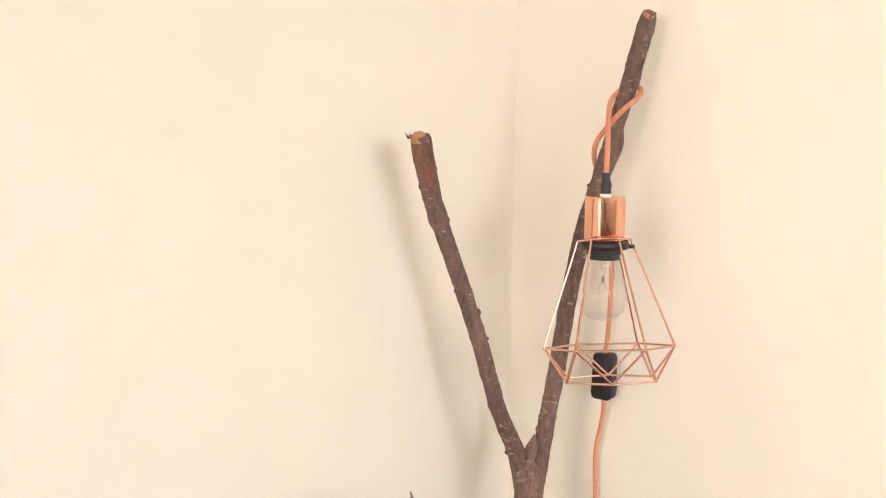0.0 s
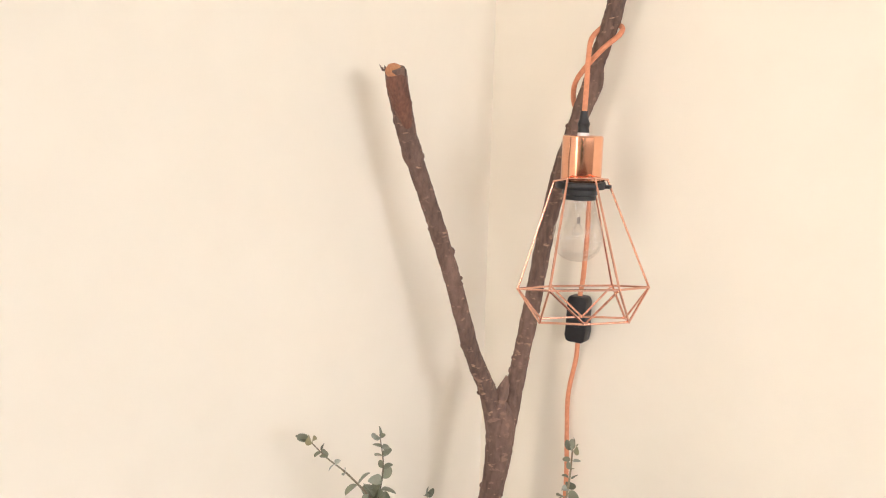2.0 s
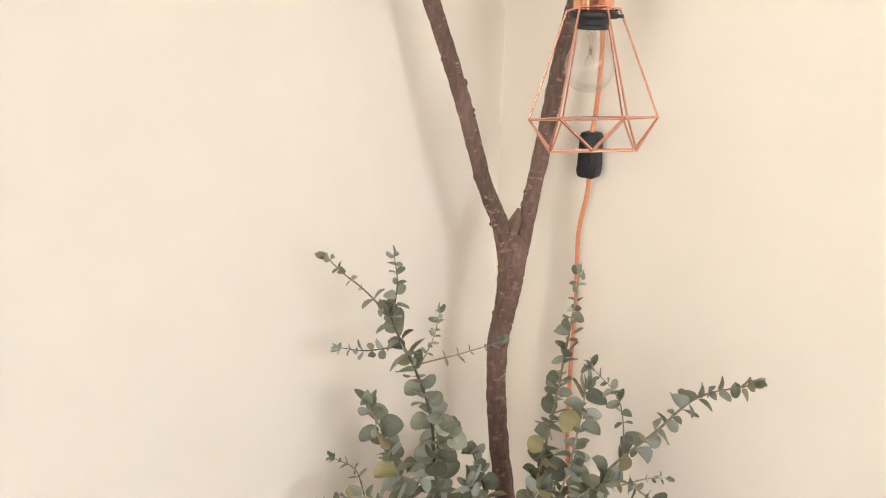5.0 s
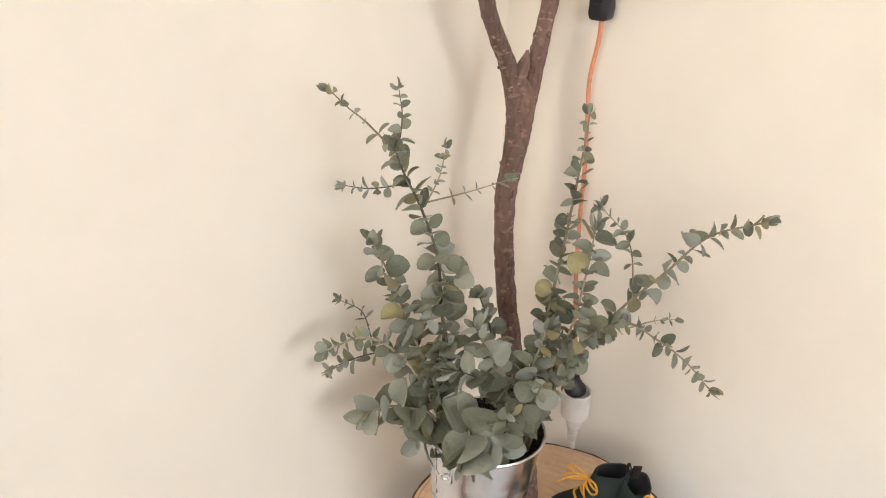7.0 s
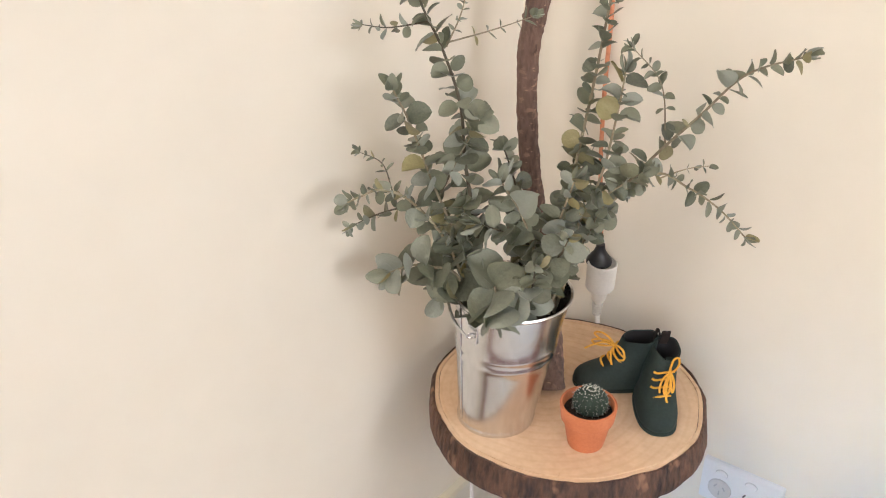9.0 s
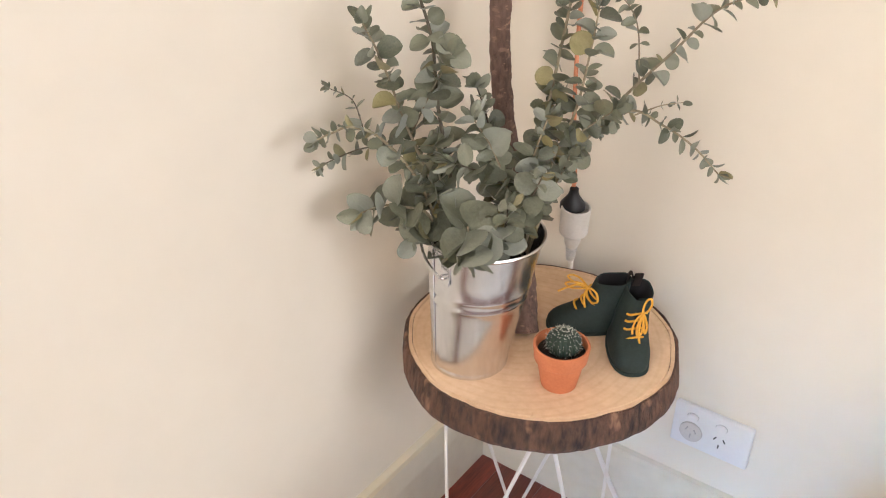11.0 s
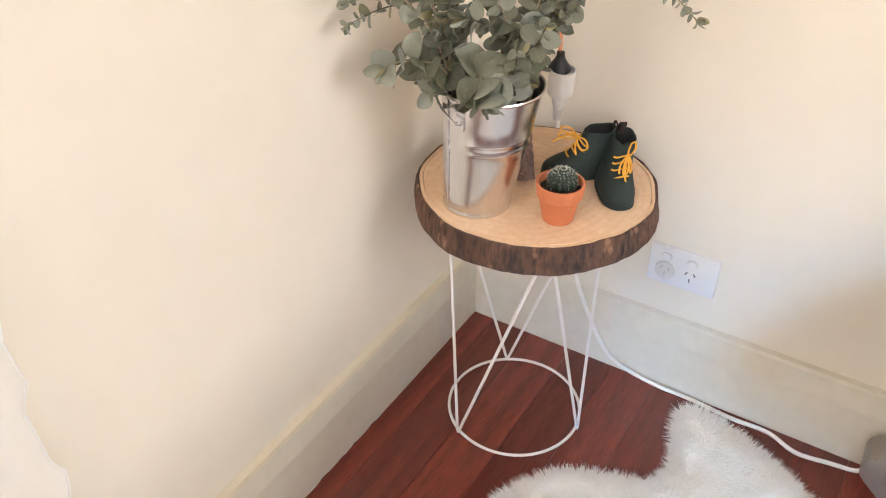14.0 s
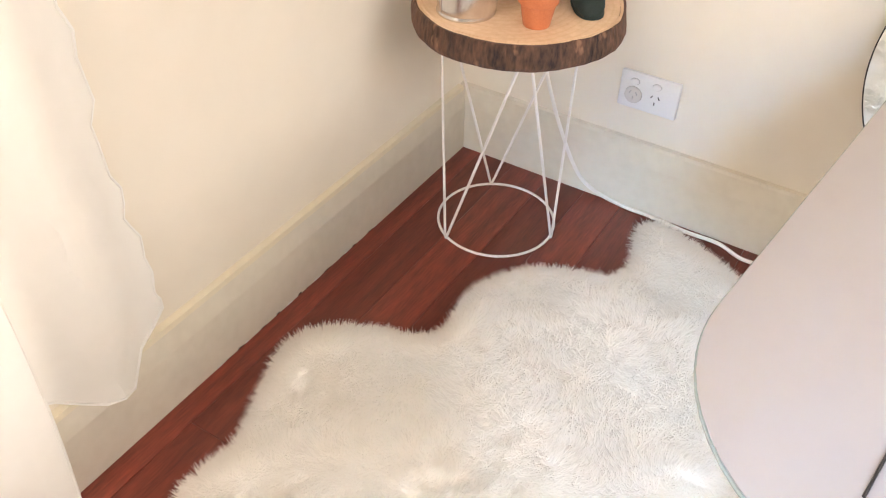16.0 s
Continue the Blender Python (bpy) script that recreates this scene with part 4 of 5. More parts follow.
# ---------------------------------------------------------------- eucalyptus
def leaf_mesh(seed, fold, bend, ratio):
    """A round leaf of unit length; the stalk is at the origin and the blade runs along y."""
    rl = random.Random(seed)
    cols, rows = 5, 8
    verts, faces = [], []
    warp = [rl.uniform(-1, 1) for _ in range(4)]
    for j in range(rows):
        v = 0.5 - 0.5 * math.cos(math.pi * j / (rows - 1))
        half = max(ratio * 0.5 * math.sqrt(max(1 - (2 * v - 1) ** 2, 0)) * (1.10 - 0.20 * v), 0.03)
        for i in range(cols):
            u = 2 * i / (cols - 1) - 1
            x = u * half * (1 + rl.uniform(-0.04, 0.04))
            z = fold * abs(u) ** 1.5 * half * 2 - bend * v * v + 0.05 * warp[0] * math.sin(5 * v + 3 * warp[1]) * u + 0.04 * warp[2] * math.sin(u * 3 + 4 * v + warp[3])
            verts.append((x, v, z))
    for j in range(rows - 1):
        for i in range(cols - 1):
            a = j * cols + i
            faces.append((a, a + 1, a + cols + 1, a + cols))
    me = bpy.data.meshes.new("leaf")
    me.from_pydata(verts, [], faces)
    for p in me.polygons:
        p.use_smooth = True
    me.materials.append(M_LEAF)
    return me


ROUND = [leaf_mesh(k, 0.08 + 0.10 * (k % 3), 0.11 * (k % 4) - 0.08, 1.0 + 0.07 * (k % 3)) for k in range(8)]
OVAL = [leaf_mesh(20 + k, 0.15 + 0.14 * (k % 2), 0.16 * (k % 3) - 0.06, 0.60 + 0.10 * (k % 2)) for k in range(6)]
SLIM = [leaf_mesh(40 + k, 0.25, 0.12 * (k % 3) - 0.05, 0.30 + 0.06 * (k % 2)) for k in range(3)]


def leaf_at(parent, at, direction, normal, size, meshes, rl):
    y = direction.normalized()
    z = (normal - y * normal.dot(y))
    z = z.normalized() if z.length > 1e-4 else y.orthogonal().normalized()
    x = y.cross(z)
    m = Matrix((x, y, z)).transposed().to_4x4()
    m = Matrix.Translation(at) @ m @ Matrix.Rotation(rl.uniform(-0.8, 0.8), 4, "Y") @ Matrix.Scale(size, 4)
    ob = new("leaf", meshes[rl.randrange(len(meshes))])
    ob.parent = parent
    ob.matrix_parent_inverse = parent.matrix_world.inverted()
    ob.matrix_basis = m
    return ob


CLEAR = 0.004


def sprig(seed, lines, label):
    """One cut stem with side shoots. lines: (points, stem radius, leaf size at base, at tip, spacing, kind, first)."""
    rl = random.Random(seed)
    large = lines[0][2] > 0.0395
    th = thing("eucalyptus_sprig", lines[0][0][0], label, "foliage", "eucalyptus sprigs in the bucket")
    for pts, rad, s0, s1, gap, kind, first in lines:
        s = spline(pts, 10)
        n = len(s)
        part("stem", tube(bmesh.new(), s, [rad * (1 - 0.6 * k / (n - 1)) for k in range(n)], 7), M_STEM, th)
        dist = np.r_[0, np.cumsum(np.linalg.norm(np.diff(s, axis=0), axis=1))]
        d, k = first * dist[-1], 0
        twist = rl.uniform(0, 3)
        while d < dist[-1]:
            f = d / dist[-1]
            i = min(int(np.searchsorted(dist, d)), n - 1)
            at = Vector(s[i])
            tan = Vector(s[min(i + 1, n - 1)] - s[max(i - 1, 0)]).normalized()
            u = tan.orthogonal().normalized()
            w = tan.cross(u)
            size = (s0 + (s1 - s0) * f) * (rl.uniform(0.85, 1.12) if large else rl.uniform(0.46, 0.96))
            for side in (0, 1):
                a = twist + k * math.pi / 2 + side * math.pi + rl.uniform(-0.45, 0.45)
                out = u * math.cos(a) + w * math.sin(a)
                lift = (0.35 + 0.5 * f) * rl.uniform(0.4, 1.4)
                direction = out + tan * lift * rl.uniform(0.2, 1.3) + Vector((0, 0, rl.uniform(-0.4, 0.1)))
                face = 0.9 if large else 0.35
                normal = tan * 0.9 - out * 0.25 + Vector((0.35, -0.65, 0.3)) * face * rl.uniform(0, 1.6) + Vector((rl.uniform(-1, 1), rl.uniform(-1, 1), rl.uniform(-1, 1))) * 0.75
                meshes = {"round": ROUND, "oval": OVAL, "slim": SLIM, "mix": ROUND + OVAL}[kind]
                if f > 0.75 and kind != "slim" and not large and rl.random() < 0.6:
                    meshes = OVAL
                end = at + direction.normalized() * size
                if end.x < CLEAR or end.y > -CLEAR or at.x < CLEAR:
                    continue
                leaf_at(th, at + out * rad * 0.8, direction, normal, size, meshes, rl)
            d += gap * (0.93 if large or kind == "slim" else 0.74) * (1.0 - 0.40 * f) * rl.uniform(0.8, 1.2)
            k += 1
        tip = Vector(s[-1])
        tan = Vector(s[-1] - s[-2]).normalized()
        for q in range(4):
            v = Vector((rl.uniform(-1, 1), rl.uniform(-1, 1), rl.uniform(-1, 1)))
            leaf_at(th, tip, tan * 1.1 + v * 0.8, v.cross(tan), s1 * rl.uniform(0.6, 0.95), SLIM + OVAL, rl)
    return th


ZB = TOP + 0.10
TALL = "tall grey-green eucalyptus sprig with round leaves in the bucket"
SIDE = "spreading grey-green eucalyptus sprig with round leaves"
LOW = "drooping eucalyptus sprig with large round leaves over the rim"
sprig(1, [([(0.165, -0.300, ZB), (0.150, -0.306, 0.70), (0.138, -0.317, 0.80), (0.134, -0.321, 0.869), (0.121, -0.333, 0.927), (0.108, -0.344, 0.964), (0.101, -0.350, 0.990)], 0.0024, 0.036, 0.024, 0.021, "round", 0.36),
          ([(0.101, -0.350, 0.988), (0.081, -0.368, 1.018), (0.066, -0.381, 1.035), (0.049, -0.388, 1.051)], 0.0012, 0.019, 0.015, 0.020, "oval", 0.12),
          ([(0.102, -0.349, 0.985), (0.106, -0.345, 1.023), (0.102, -0.345, 1.052)], 0.0011, 0.017, 0.013, 0.017, "oval", 0.2),
          ([(0.111, -0.342, 0.955), (0.082, -0.367, 0.950), (0.062, -0.383, 0.953)], 0.0010, 0.017, 0.013, 0.016, "oval", 0.3),
          ([(0.124, -0.331, 0.930), (0.134, -0.320, 0.962), (0.139, -0.316, 0.992)], 0.0010, 0.016, 0.013, 0.015, "oval", 0.25),
          ([(0.124, -0.331, 0.934), (0.157, -0.300, 0.945), (0.186, -0.274, 0.957)], 0.0010, 0.016, 0.015, 0.018, "slim", 0.3)], TALL)
sprig(2, [([(0.150, -0.300, ZB), (0.140, -0.315, 0.68), (0.114, -0.340, 0.78), (0.097, -0.356, 0.85), (0.083, -0.366, 0.888)], 0.0022, 0.034, 0.027, 0.019, "round", 0.35),
          ([(0.118, -0.337, 0.77), (0.140, -0.330, 0.82), (0.160, -0.322, 0.86)], 0.0013, 0.031, 0.026, 0.019, "round", 0.3)], TALL)
sprig(3, [([(0.150, -0.295, ZB), (0.128, -0.328, 0.70), (0.100, -0.360, 0.765), (0.086, -0.392, 0.788), (0.076, -0.412, 0.786), (0.066, -0.424, 0.780)], 0.0021, 0.028, 0.019, 0.017, "round", 0.33),
          ([(0.100, -0.358, 0.762), (0.071, -0.378, 0.752), (0.042, -0.398, 0.735)], 0.0012, 0.024, 0.014, 0.017, "round", 0.2),
          ([(0.085, -0.375, 0.78), (0.075, -0.378, 0.81), (0.055, -0.390, 0.822)], 0.0009, 0.014, 0.012, 0.013, "slim", 0.2)], SIDE)
sprig(4, [([(0.150, -0.310, 0.60), (0.136, -0.328, 0.672), (0.116, -0.350, 0.688), (0.098, -0.364, 0.690), (0.080, -0.380, 0.682)], 0.0020, 0.040, 0.030, 0.017, "round", 0.35),
          ([(0.126, -0.340, 0.682), (0.125, -0.345, 0.665), (0.125, -0.347, 0.648)], 0.0012, 0.024, 0.024, 0.021, "round", 0.5)], LOW)
sprig(5, [([(0.170, -0.295, ZB), (0.177, -0.310, 0.648), (0.186, -0.328, 0.676), (0.200, -0.341, 0.664)], 0.0022, 0.046, 0.043, 0.0115, "round", 0.42)], LOW)
sprig(6, [([(0.185, -0.285, ZB), (0.205, -0.280, 0.69), (0.194, -0.290, 0.748), (0.172, -0.302, 0.79)], 0.0020, 0.039, 0.030, 0.019, "round", 0.35),
          ([(0.200, -0.285, 0.715), (0.185, -0.310, 0.735), (0.165, -0.325, 0.745)], 0.0014, 0.036, 0.030, 0.019, "round", 0.2)], TALL)
sprig(7, [([(0.195, -0.280, ZB), (0.216, -0.275, 0.69), (0.228, -0.264, 0.755), (0.236, -0.258, 0.79)], 0.0020, 0.037, 0.027, 0.017, "round", 0.35),
          ([(0.214, -0.276, 0.68), (0.240, -0.285, 0.715), (0.252, -0.290, 0.742)], 0.0014, 0.034, 0.026, 0.018, "round", 0.2)], SIDE)
sprig(8, [([(0.195, -0.265, ZB), (0.212, -0.245, 0.70), (0.219, -0.225, 0.80), (0.222, -0.205, 0.88), (0.221, -0.185, 0.945), (0.219, -0.170, 0.985), (0.216, -0.161, 1.010)], 0.0023, 0.032, 0.016, 0.0185, "round", 0.34)], TALL)
sprig(9, [([(0.205, -0.262, ZB), (0.232, -0.245, 0.715), (0.250, -0.225, 0.79), (0.256, -0.212, 0.86), (0.257, -0.205, 0.898)], 0.0021, 0.032, 0.025, 0.0175, "round", 0.34),
          ([(0.240, -0.236, 0.75), (0.270, -0.225, 0.78), (0.292, -0.215, 0.80)], 0.0013, 0.028, 0.022, 0.018, "round", 0.2)], TALL)
sprig(10, [([(0.205, -0.258, ZB), (0.232, -0.226, 0.705), (0.280, -0.192, 0.793), (0.328, -0.171, 0.857), (0.362, -0.152, 0.901), (0.410, -0.128, 0.922)], 0.0022, 0.030, 0.020, 0.024, "round", 0.36),
           ([(0.300, -0.184, 0.82), (0.289, -0.186, 0.885), (0.258, -0.197, 0.922)], 0.0010, 0.021, 0.015, 0.018, "oval", 0.35)], SIDE)
sprig(11, [([(0.208, -0.262, ZB), (0.240, -0.222, 0.72), (0.290, -0.190, 0.787), (0.332, -0.184, 0.781), (0.368, -0.184, 0.766), (0.398, -0.185, 0.744)], 0.0019, 0.027, 0.017, 0.020, "mix", 0.40),
           ([(0.300, -0.189, 0.786), (0.325, -0.180, 0.800), (0.346, -0.172, 0.806)], 0.0009, 0.014, 0.011, 0.012, "slim", 0.3)], SIDE)
sprig(12, [([(0.180, -0.270, ZB), (0.180, -0.262, 0.70), (0.165, -0.262, 0.77), (0.155, -0.270, 0.81)], 0.0019, 0.034, 0.026, 0.019, "round", 0.36)], TALL)
sprig(14, [([(0.160, -0.285, ZB), (0.150, -0.300, 0.66), (0.138, -0.318, 0.71), (0.140, -0.322, 0.755)], 0.0018, 0.034, 0.027, 0.016, "round", 0.4)], TALL)
sprig(15, [([(0.200, -0.262, ZB), (0.222, -0.248, 0.67), (0.244, -0.240, 0.715), (0.254, -0.236, 0.745)], 0.0018, 0.030, 0.024, 0.015, "round", 0.4)], SIDE)
sprig(16, [([(0.192, -0.255, ZB), (0.205, -0.235, 0.68), (0.212, -0.222, 0.75), (0.226, -0.215, 0.80)], 0.0018, 0.030, 0.022, 0.016, "round", 0.4)], TALL)
sprig(13, [([(0.205, -0.290, 0.60), (0.216, -0.305, 0.660), (0.228, -0.318, 0.690), (0.232, -0.322, 0.715)], 0.0018, 0.036, 0.028, 0.017, "round", 0.4)], SIDE)

# ---------------------------------------------------------------- curtain
def curtain(name, x0, top, edge, hem, depth, label, seed, waves):
    """Hanging cloth near the west wall: edge(z) gives its free edge, hem(y) its lower edge."""
    rows, cols = 60, 46
    bm = bmesh.new()
    grid = []
    for j in range(rows + 1):
        v = j / rows
        line = []
        for i in range(cols + 1):
            u = i / cols
            y_far = -2.45
            zb = hem(u)
            z = zb + (top - zb) * v ** 1.6
            y = edge(z) + (y_far - edge(z)) * u ** 1.35
            x = x0 + depth * math.sin(waves * u ** 0.8 * 2 * math.pi + 0.6 * math.sin(2.2 * z + seed)) * (0.55 + 0.45 * (1 - v)) * min(u * 8, 1) + 0.012 * min(u * 8, 1) * noise.noise(Vector((y * 5, z * 3, seed)))
            line.append(bm.verts.new((max(x, 0.022), y, z)))
        grid.append(line)
    for a, b in zip(grid, grid[1:]):
        for i in range(cols):
            bm.faces.new((a[i], a[i + 1], b[i + 1], b[i]))
    hem_line = [v.co.copy() for v in grid[0]]
    side = [g[0].co.copy() for g in grid]
    th = thing(name, hem_line[0], label, "curtain")
    part("curtain_cloth", bm, M_LINEN, th)
    part("hem", tube(bmesh.new(), hem_line, 0.0022, 6), M_LINEN, th)
    part("side_seam", tube(bmesh.new(), side, 0.0018, 6), M_LINEN, th)
    return th


def edge_a(z):
    y = float(np.interp(z, [0.13, 0.20, 0.33, 0.43, 0.53, 0.61, 0.69, 1.0, 2.2], [-0.890, -0.884, -0.893, -0.904, -0.914, -0.902, -0.914, -0.93, -1.0]))
    return y + 0.004 * math.sin(z * 90) + 0.003 * math.sin(z * 57 + 1)


def hem_a(u):
    return float(np.interp(u ** 1.35 * 1.55, [0, 0.035, 0.075, 0.13, 0.19, 0.4, 1.6], [0.250, 0.185, 0.140, 0.150, 0.215, 0.19, 0.17]))


curtain("curtain", 0.048, 2.25, edge_a, hem_a, 0.016, "thin white fabric curtain with wavy edge hanging above the skirting", 1, 6)
curtain("curtain", 0.115, 2.25, lambda z: -1.128 + 0.085 * z * smoothstep(0.9, 0.0, z) - 0.05 * smoothstep(0.5, 2, z), lambda u: 0.012, 0.014, "white fabric curtain reaching down to the floor", 3, 5)
bm = bmesh.new()
tube(bm, [(0.09, -2.55, 2.27), (0.09, -0.8, 2.27)], 0.012, 14)
rod = thing("curtain_rod", (0.09, -1.6, 2.27), "white curtain rod on the wall above the window", "curtain rod")
part("pole", bm, M_FRAME, rod)
for y in (-2.5, -0.85):
    bm = bmesh.new()
    box(bm, (0.0, y - 0.012, 2.25), (0.095, y + 0.012, 2.262), 0.002)
    part("bracket", bm, M_FRAME, rod)

# ---------------------------------------------------------------- sheepskin rug
RUG = [(0.20, -1.10), (0.137, -0.994), (0.146, -0.892), (0.112, -0.804), (0.080, -0.700), (0.106, -0.638), (0.170, -0.592), (0.250, -0.565), (0.283, -0.530), (0.274, -0.445), (0.285, -0.378), (0.340, -0.298), (0.415, -0.262), (0.472, -0.240),
       (0.487, -0.180), (0.462, -0.110), (0.462, -0.058), (0.500, -0.042), (0.552, -0.058), (0.640, -0.098), (0.720, -0.148), (0.820, -0.205), (0.93, -0.32), (1.00, -0.50), (0.97, -0.72), (1.02, -0.92), (0.90, -1.15), (0.62, -1.28), (0.36, -1.26)]
rug = thing("sheepskin_rug", (0.5, -0.7, 0), "fluffy white sheepskin rug with an irregular edge on the floorboards", "rug")
outline = spline(RUG, 8, closed=True)


def inside(p, poly):
    x, y = p[:, 0], p[:, 1]
    r = np.zeros(len(p), bool)
    a, b = poly, np.roll(poly, -1, axis=0)
    for (x0, y0), (x1, y1) in zip(a, b):
        hit = ((y0 > y) != (y1 > y)) & (x < (x1 - x0) * (y - y0) / (y1 - y0 + 1e-12) + x0)
        r ^= hit
    return r


def edge_info(p, poly):
    """Distance to the outline and the way out."""
    best, way = np.full(len(p), 9.0), np.zeros((len(p), 2))
    for a, b in zip(poly, np.roll(poly, -1, axis=0)):
        ab = b - a
        t = np.clip(((p - a) @ ab) / (ab @ ab + 1e-12), 0, 1)
        q = a + t[:, None] * ab
        d = np.linalg.norm(p - q, axis=1)
        near = d < best
        best[near] = d[near]
        n_ = np.array([ab[1], -ab[0]]) / (np.linalg.norm(ab) + 1e-12)
        way[near] = n_
    return best, way


def pelt_height(p, d):
    t = np.clip(d / 0.05, 0, 1)
    t = t * t * (3 - 2 * t)
    wave = np.sin(p[:, 0] * 31 + 2 * np.sin(p[:, 1] * 17)) * np.sin(p[:, 1] * 37 + 1.3)
    return 0.003 + 0.017 * t + 0.0022 * wave * t


def pelt(step):
    """The soft body of the fleece, thick in the middle and thin at the edge."""
    lo, hi = outline.min(0), outline.max(0)
    nx, ny = int((hi[0] - lo[0]) / step) + 1, int((hi[1] - lo[1]) / step) + 1
    gx, gy = np.meshgrid(lo[0] + np.arange(nx) * step, lo[1] + np.arange(ny) * step, indexing="ij")
    p = np.c_[gx.ravel(), gy.ravel()]
    ok = inside(p, outline)
    d, _ = edge_info(p, outline)
    ok &= d > 0.004
    z = pelt_height(p, d)
    idx = np.arange(nx * ny).reshape(nx, ny)
    quads = np.stack([idx[:-1, :-1], idx[1:, :-1], idx[1:, 1:], idx[:-1, 1:]], -1).reshape(-1, 4)
    quads = quads[ok[quads].all(1)]
    used = np.unique(quads)
    back = np.zeros(nx * ny, int)
    back[used] = np.arange(len(used))
    me = bpy.data.meshes.new("fleece")
    me.from_pydata(np.c_[p[used], z[used]].tolist(), [], back[quads].tolist())
    for f in me.polygons:
        f.use_smooth = True
    return me


part("fleece", pelt(0.008), M_HIDE, rug)


def fur(count, seed):
    r = np.random.default_rng(seed)
    lo, hi = outline.min(0), outline.max(0)
    p = r.uniform(lo, hi, (int(count * 1.7), 2))
    p = p[inside(p, outline)]
    d, way = edge_info(p, outline)
    keep = d > 0.005
    p, d, way = p[keep][:count], d[keep][:count], way[keep][:count]
    test = inside(p + way * (d + 0.004)[:, None], outline)
    way[test] *= -1
    n = len(p)
    # locks of hair lean together
    cell = 0.022
    key = np.floor(p / cell).astype(int)
    h = (key[:, 0] * 7349 + key[:, 1] * 9151) % 4096
    lock = r.uniform(-1, 1, (4096, 3))[h]
    centre = (key + 0.5 + 0.35 * lock[:, :2]) * cell
    edge = np.clip(1 - d / 0.045, 0, 1)[:, None]
    flow = np.c_[np.sin(p[:, 0] * 19 + 3 * np.sin(p[:, 1] * 11)), np.cos(p[:, 1] * 23 + 2 * np.sin(p[:, 0] * 13))]
    flat = way * edge * 2.2 + lock[:, :2] * 0.6 + flow * 0.7 + r.normal(0, 0.30, (n, 2))
    flat /= np.linalg.norm(flat, axis=1)[:, None] + 1e-9
    lean = np.c_[flat, r.uniform(0.10, 0.36, n) - 0.08 * edge[:, 0]]
    lean[:, 2] = np.maximum(lean[:, 2], 0.08)
    lean /= np.linalg.norm(lean, axis=1)[:, None]
    length = r.uniform(0.012, 0.023, n) * (1 + 0.05 * edge[:, 0])
    root = np.c_[p, pelt_height(p, d) - 0.001]
    side = np.cross(lean, np.array([0, 0, 1.0]) + r.normal(0, 0.16, (n, 3)))
    side /= np.linalg.norm(side, axis=1)[:, None] + 1e-9
    wd = r.uniform(0.0004, 0.0009, n)[:, None]
    bow = np.cross(side, lean) * (r.uniform(-0.25, 0.45, n) * length)[:, None]
    mid = root + lean * (length * 0.55)[:, None] + bow * 0.4
    tip = root + lean * length[:, None] + bow
    tip[:, 2] = np.maximum(tip[:, 2], 0.002)
    tip[:, 1] = np.minimum(tip[:, 1], -0.022)
    mid[:, 2] = np.maximum(mid[:, 2], 0.002)
    facing = np.cross(side, lean)
    side[facing[:, 2] < 0] *= -1
    v = np.stack([root - side * wd, root + side * wd, mid + side * wd * 0.8, mid - side * wd * 0.8, tip], 1).reshape(-1, 3)
    base = np.arange(n)[:, None] * 5
    f4, f3 = (base + np.array([0, 1, 2, 3])), (base + np.array([3, 2, 4]))
    me = bpy.data.meshes.new("fur")
    me.vertices.add(len(v))
    me.vertices.foreach_set("co", v.astype(np.float32).ravel())
    loops = np.concatenate([f4, f3], 1).ravel()
    me.loops.add(len(loops))
    me.loops.foreach_set("vertex_index", loops.astype(np.int32))
    starts = (np.arange(n)[:, None] * 7 + np.array([0, 4])).ravel()
    me.polygons.add(2 * n)
    me.polygons.foreach_set("loop_start", starts.astype(np.int32))
    me.update(calc_edges=True)
    me.validate()
    return me


tagged(part("fur", fur(290000, 3), M_FUR, rug, "long soft white fur"), kind="stuff")

# ---------------------------------------------------------------- round table beside the camera
TZ, TILT_A = 0.575, radians(-7.2)
TC = Vector((1.1560, -0.6310, 0.0))


def rounded(w, h, r, inset=0.0, n=14):
    """A rounded rectangle, turned with the table."""
    out = []
    for cx, cy, a0 in ((1, 1, 0), (-1, 1, 90), (-1, -1, 180), (1, -1, 270)):
        for k in range(n + 1):
            a = radians(a0 + 90 * k / n)
            x, y = cx * (w - r) + (r - inset) * math.cos(a), cy * (h - r) + (r - inset) * math.sin(a)
            out.append((TC.x + x * math.cos(TILT_A) - y * math.sin(TILT_A), TC.y + x * math.sin(TILT_A) + y * math.cos(TILT_A)))
    return out


table = thing("side_table", (TC.x, TC.y, 0), "white glass-topped table with rounded corners standing by the rug", "table")
HW, HH, CR_ = 0.391, 0.445, 0.184


def plate(levels):
    bm_ = bmesh.new()
    rings = [[(x, y, z) for x, y in rounded(HW, HH, CR_, ins)] for z, ins in levels]
    return skin(bm_, rings, True, True)


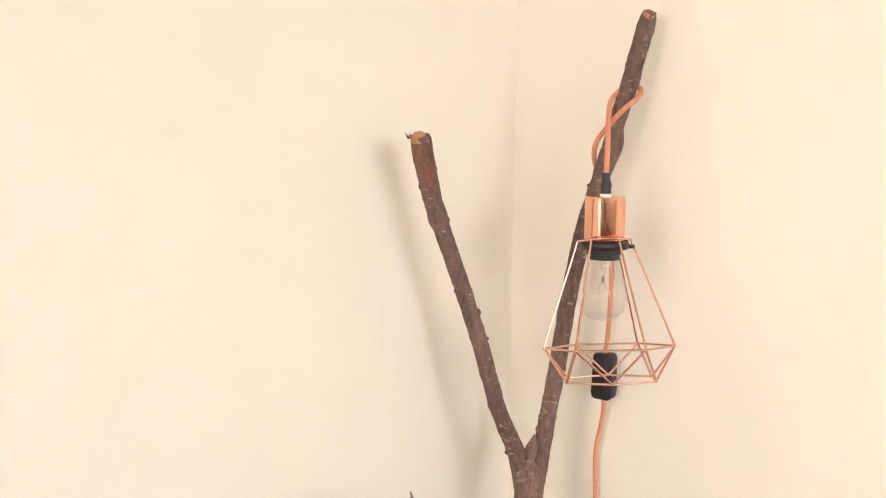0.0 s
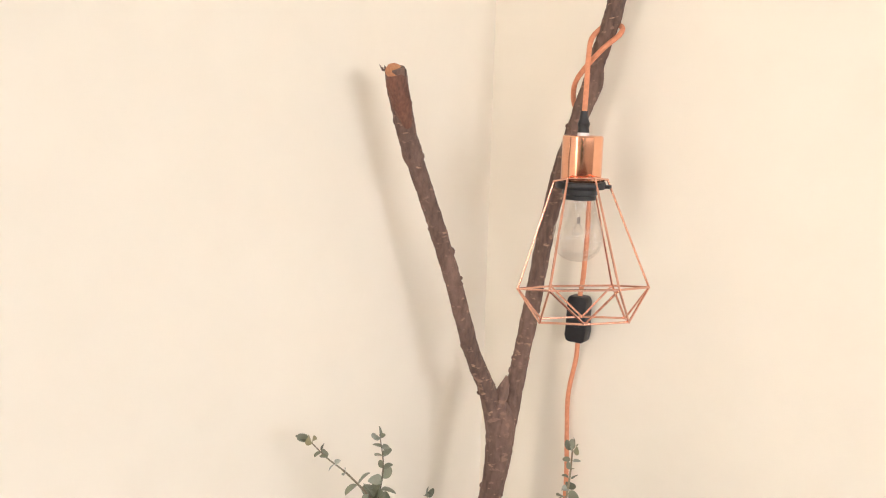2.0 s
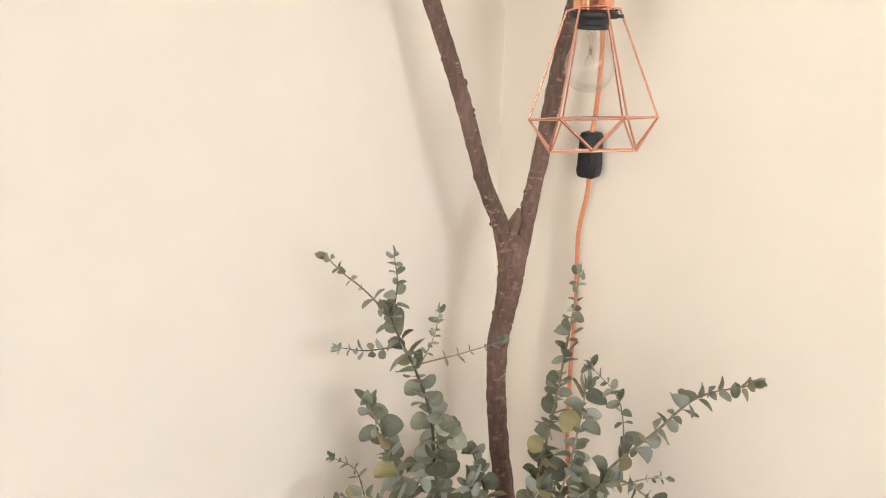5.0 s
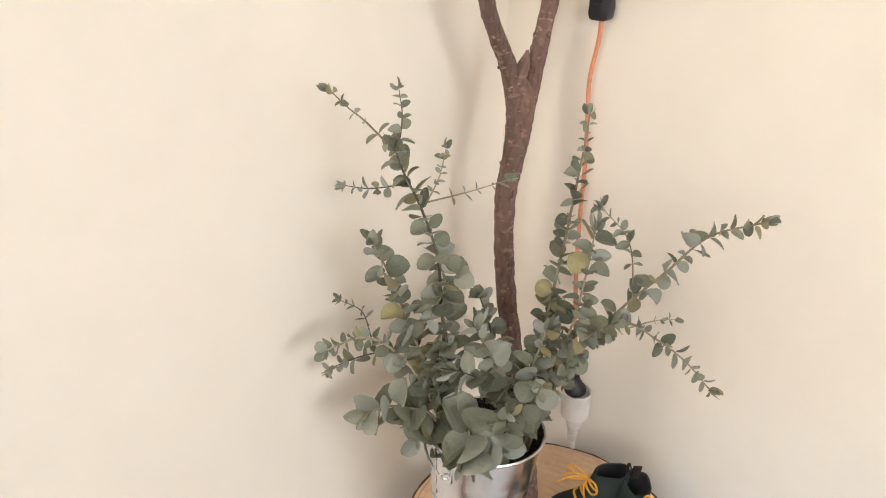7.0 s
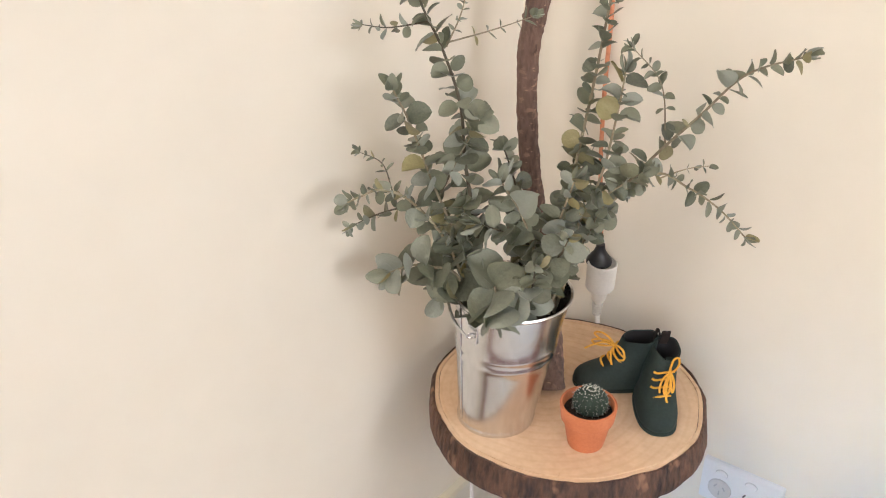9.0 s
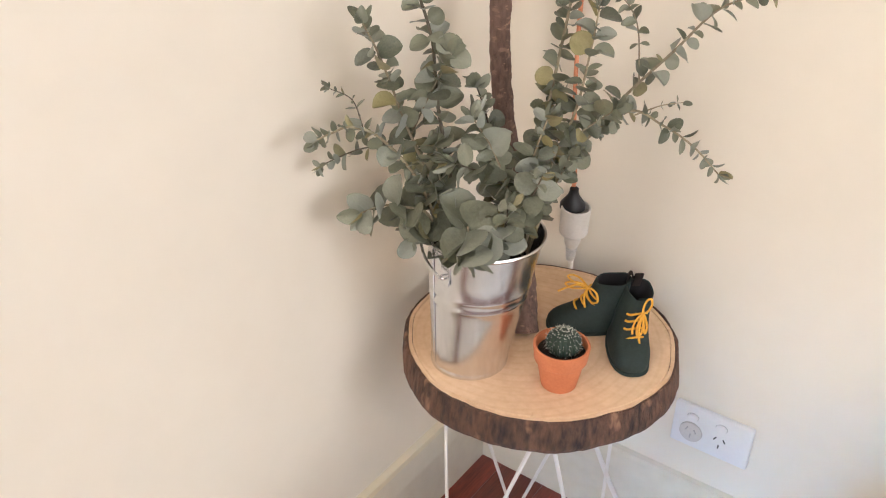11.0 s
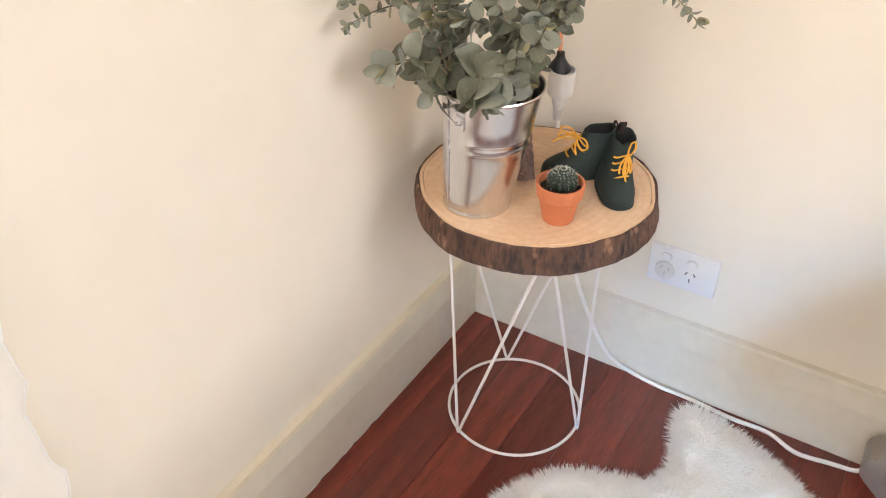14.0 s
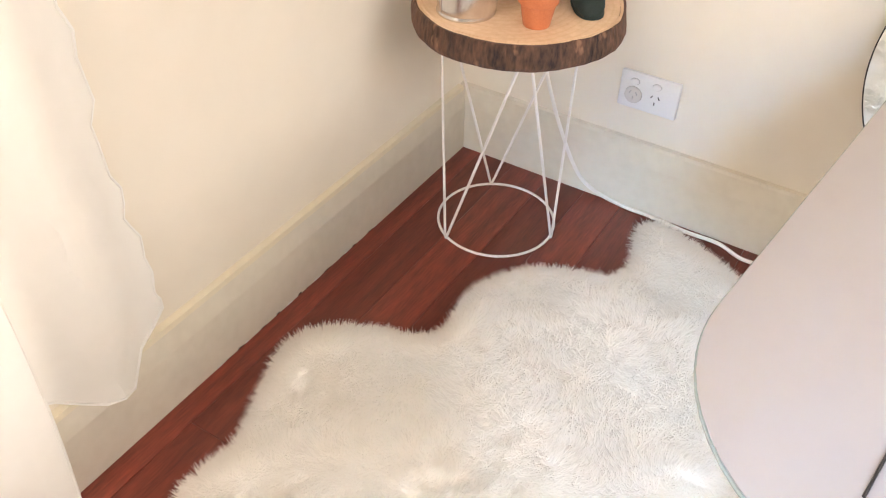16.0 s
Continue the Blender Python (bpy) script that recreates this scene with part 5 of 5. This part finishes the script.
part("tabletop", plate([(TZ - 0.002, 0.0012), (TZ - 0.0005, 0.0008), (TZ, 0.0018)]), M_TABLE, table, "glossy white tabletop")
part("glass_rim", plate([(TZ - 0.0080, 0.003), (TZ - 0.0070, 0.0004), (TZ - 0.0034, -0.0006), (TZ - 0.0022, 0.0002)]), M_GLASSEDGE, table, "pale green glass edge")
for sx in (-1, 1):
    for sy in (-1, 1):
        x, y = sx * (HW - 0.15), sy * (HH - 0.20)
        p0 = Vector((TC.x + x * math.cos(TILT_A) - y * math.sin(TILT_A), TC.y + x * math.sin(TILT_A) + y * math.cos(TILT_A), 0))
        bm = bmesh.new()
        lathe(bm, [(0.0, 0.0), (0.012, 0.0), (0.013, 0.004), (0.020, TZ - 0.03), (0.026, TZ - 0.0082), (0.0, TZ - 0.0082)], p0, 20)
        part("leg", bm, M_WHITEP, table)
cable = thing("cable", (0.886, -0.900, TZ), "thin black cable lying on the white table", "cable")
part("cable_cord", tube(bmesh.new(), spline([(0.876, -0.970, TZ + 0.0015), (0.879, -0.950, TZ + 0.0015), (0.886, -0.900, TZ + 0.0015), (0.887, -0.849, TZ + 0.0015), (0.903, -0.771, TZ + 0.0015), (0.948, -0.666, TZ + 0.0015)], 8), 0.0013, 8), M_BLACK, cable)

# ---------------------------------------------------------------- round mirror by the wall
mirror = thing("round_mirror", (1.02, -0.06, 0), "frameless round mirror on a grey metal stand by the wall", "mirror")
MC, MR = Vector((1.021, -0.055, 0.463)), 0.278
turn = Matrix.Translation(MC) @ pose(0, 0, 0, 90, 0, 0)
bm = bmesh.new()
lathe(bm, [(0.0, 0.0), (MR - 0.002, 0.0), (MR - 0.002, -0.003), (0.0, -0.003)], segs=120)
bm.transform(turn)
part("mirror_glass", bm, M_MIRROR, mirror)
bm = bmesh.new()
lathe(bm, [(MR - 0.0022, 0.0008), (MR, 0.0), (MR, -0.006), (0.0, -0.008), (0.0, -0.0034), (MR - 0.0022, -0.0032)], segs=120)
bm.transform(turn)
part("mirror_back", bm, M_DARKRIM, mirror, "thin dark rim")
bm = bmesh.new()
prof = [(0.752 + 0.030 + 0.030 * math.cos(a), 0.062 + 0.032 * math.sin(a)) for a in np.linspace(radians(20), radians(235), 22)]
prof += [(0.79, 0.012), (0.83, 0.002), (0.90, 0.0), (1.14, 0.0), (1.20, 0.02), (1.20, 0.085), (1.14, 0.105), (0.90, 0.10), (0.845, 0.092), (0.832, 0.070), (0.815, 0.064)]
prism(bm, prof, "y", -0.088, -0.030)
bmesh.ops.bevel(bm, geom=[e for e in bm.edges if abs(e.verts[0].co.y - e.verts[1].co.y) < 1e-6], offset=0.002, segments=2, profile=0.5, affect="EDGES")
part("stand_base", bm, M_GREY, mirror, "grey metal base with a rounded drum end")
bm = bmesh.new()
lathe(bm, [(0.0, 0.0), (0.007, 0.0), (0.008, -0.002), (0.008, -0.012), (0.0, -0.012)], segs=20)
bm.transform(Matrix.Translation((0.826, -0.092, 0.083)) @ pose(0, 0, 0, 90, 0, 0))
part("knob", bm, M_FRAME, mirror)
bm = bmesh.new()
box(bm, (0.850, -0.085, 0.112), (1.19, -0.030, 0.120), 0.002)
part("shelf_strip", bm, M_WHITEP, mirror, "white strip on the base")
bm = bmesh.new()
box(bm, (0.843, -0.050, 0.105), (0.860, -0.034, 0.158), 0.002)
part("clip", bm, M_GREY, mirror)
bm = bmesh.new()
prism(bm, [(0.862, 0.121), (1.18, 0.121), (1.10, 0.215), (0.94, 0.215)], "y", -0.050, -0.046)
part("support_panel", bm, M_WHITEP, mirror)

# ---------------------------------------------------------------- floorboards
rb = random.Random(11)
BW = 0.085
boards = {}


def board_mesh(length):
    key = round(length, 3)
    if key not in boards:
        b_ = bmesh.new()
        box(b_, (0.0003, 0, -0.012), (BW - 0.0003, length - 0.0006, 0.0), 0.0005, 1)
        me = bpy.data.meshes.new("floorboard")
        b_.to_mesh(me)
        b_.free()
        me.materials.append(M_FLOOR)
        boards[key] = me
    return boards[key]


x = 0.06 - BW
while x < ROOM_X:
    y = ROOM_Y - rb.choice((0.0, 0.3, 0.6, 0.9))
    while y < 0:
        length = rb.choice((1.2, 1.5, 1.8))
        if y < ROOM_Y:
            length, y = length - (ROOM_Y - y), ROOM_Y
        length = min(length, -y)
        if length > 0.02:
            ob = new("floorboard", board_mesh(length))
            ob.parent = floor
            ob.location = (x, y, 0)
        y += length
    x += BW
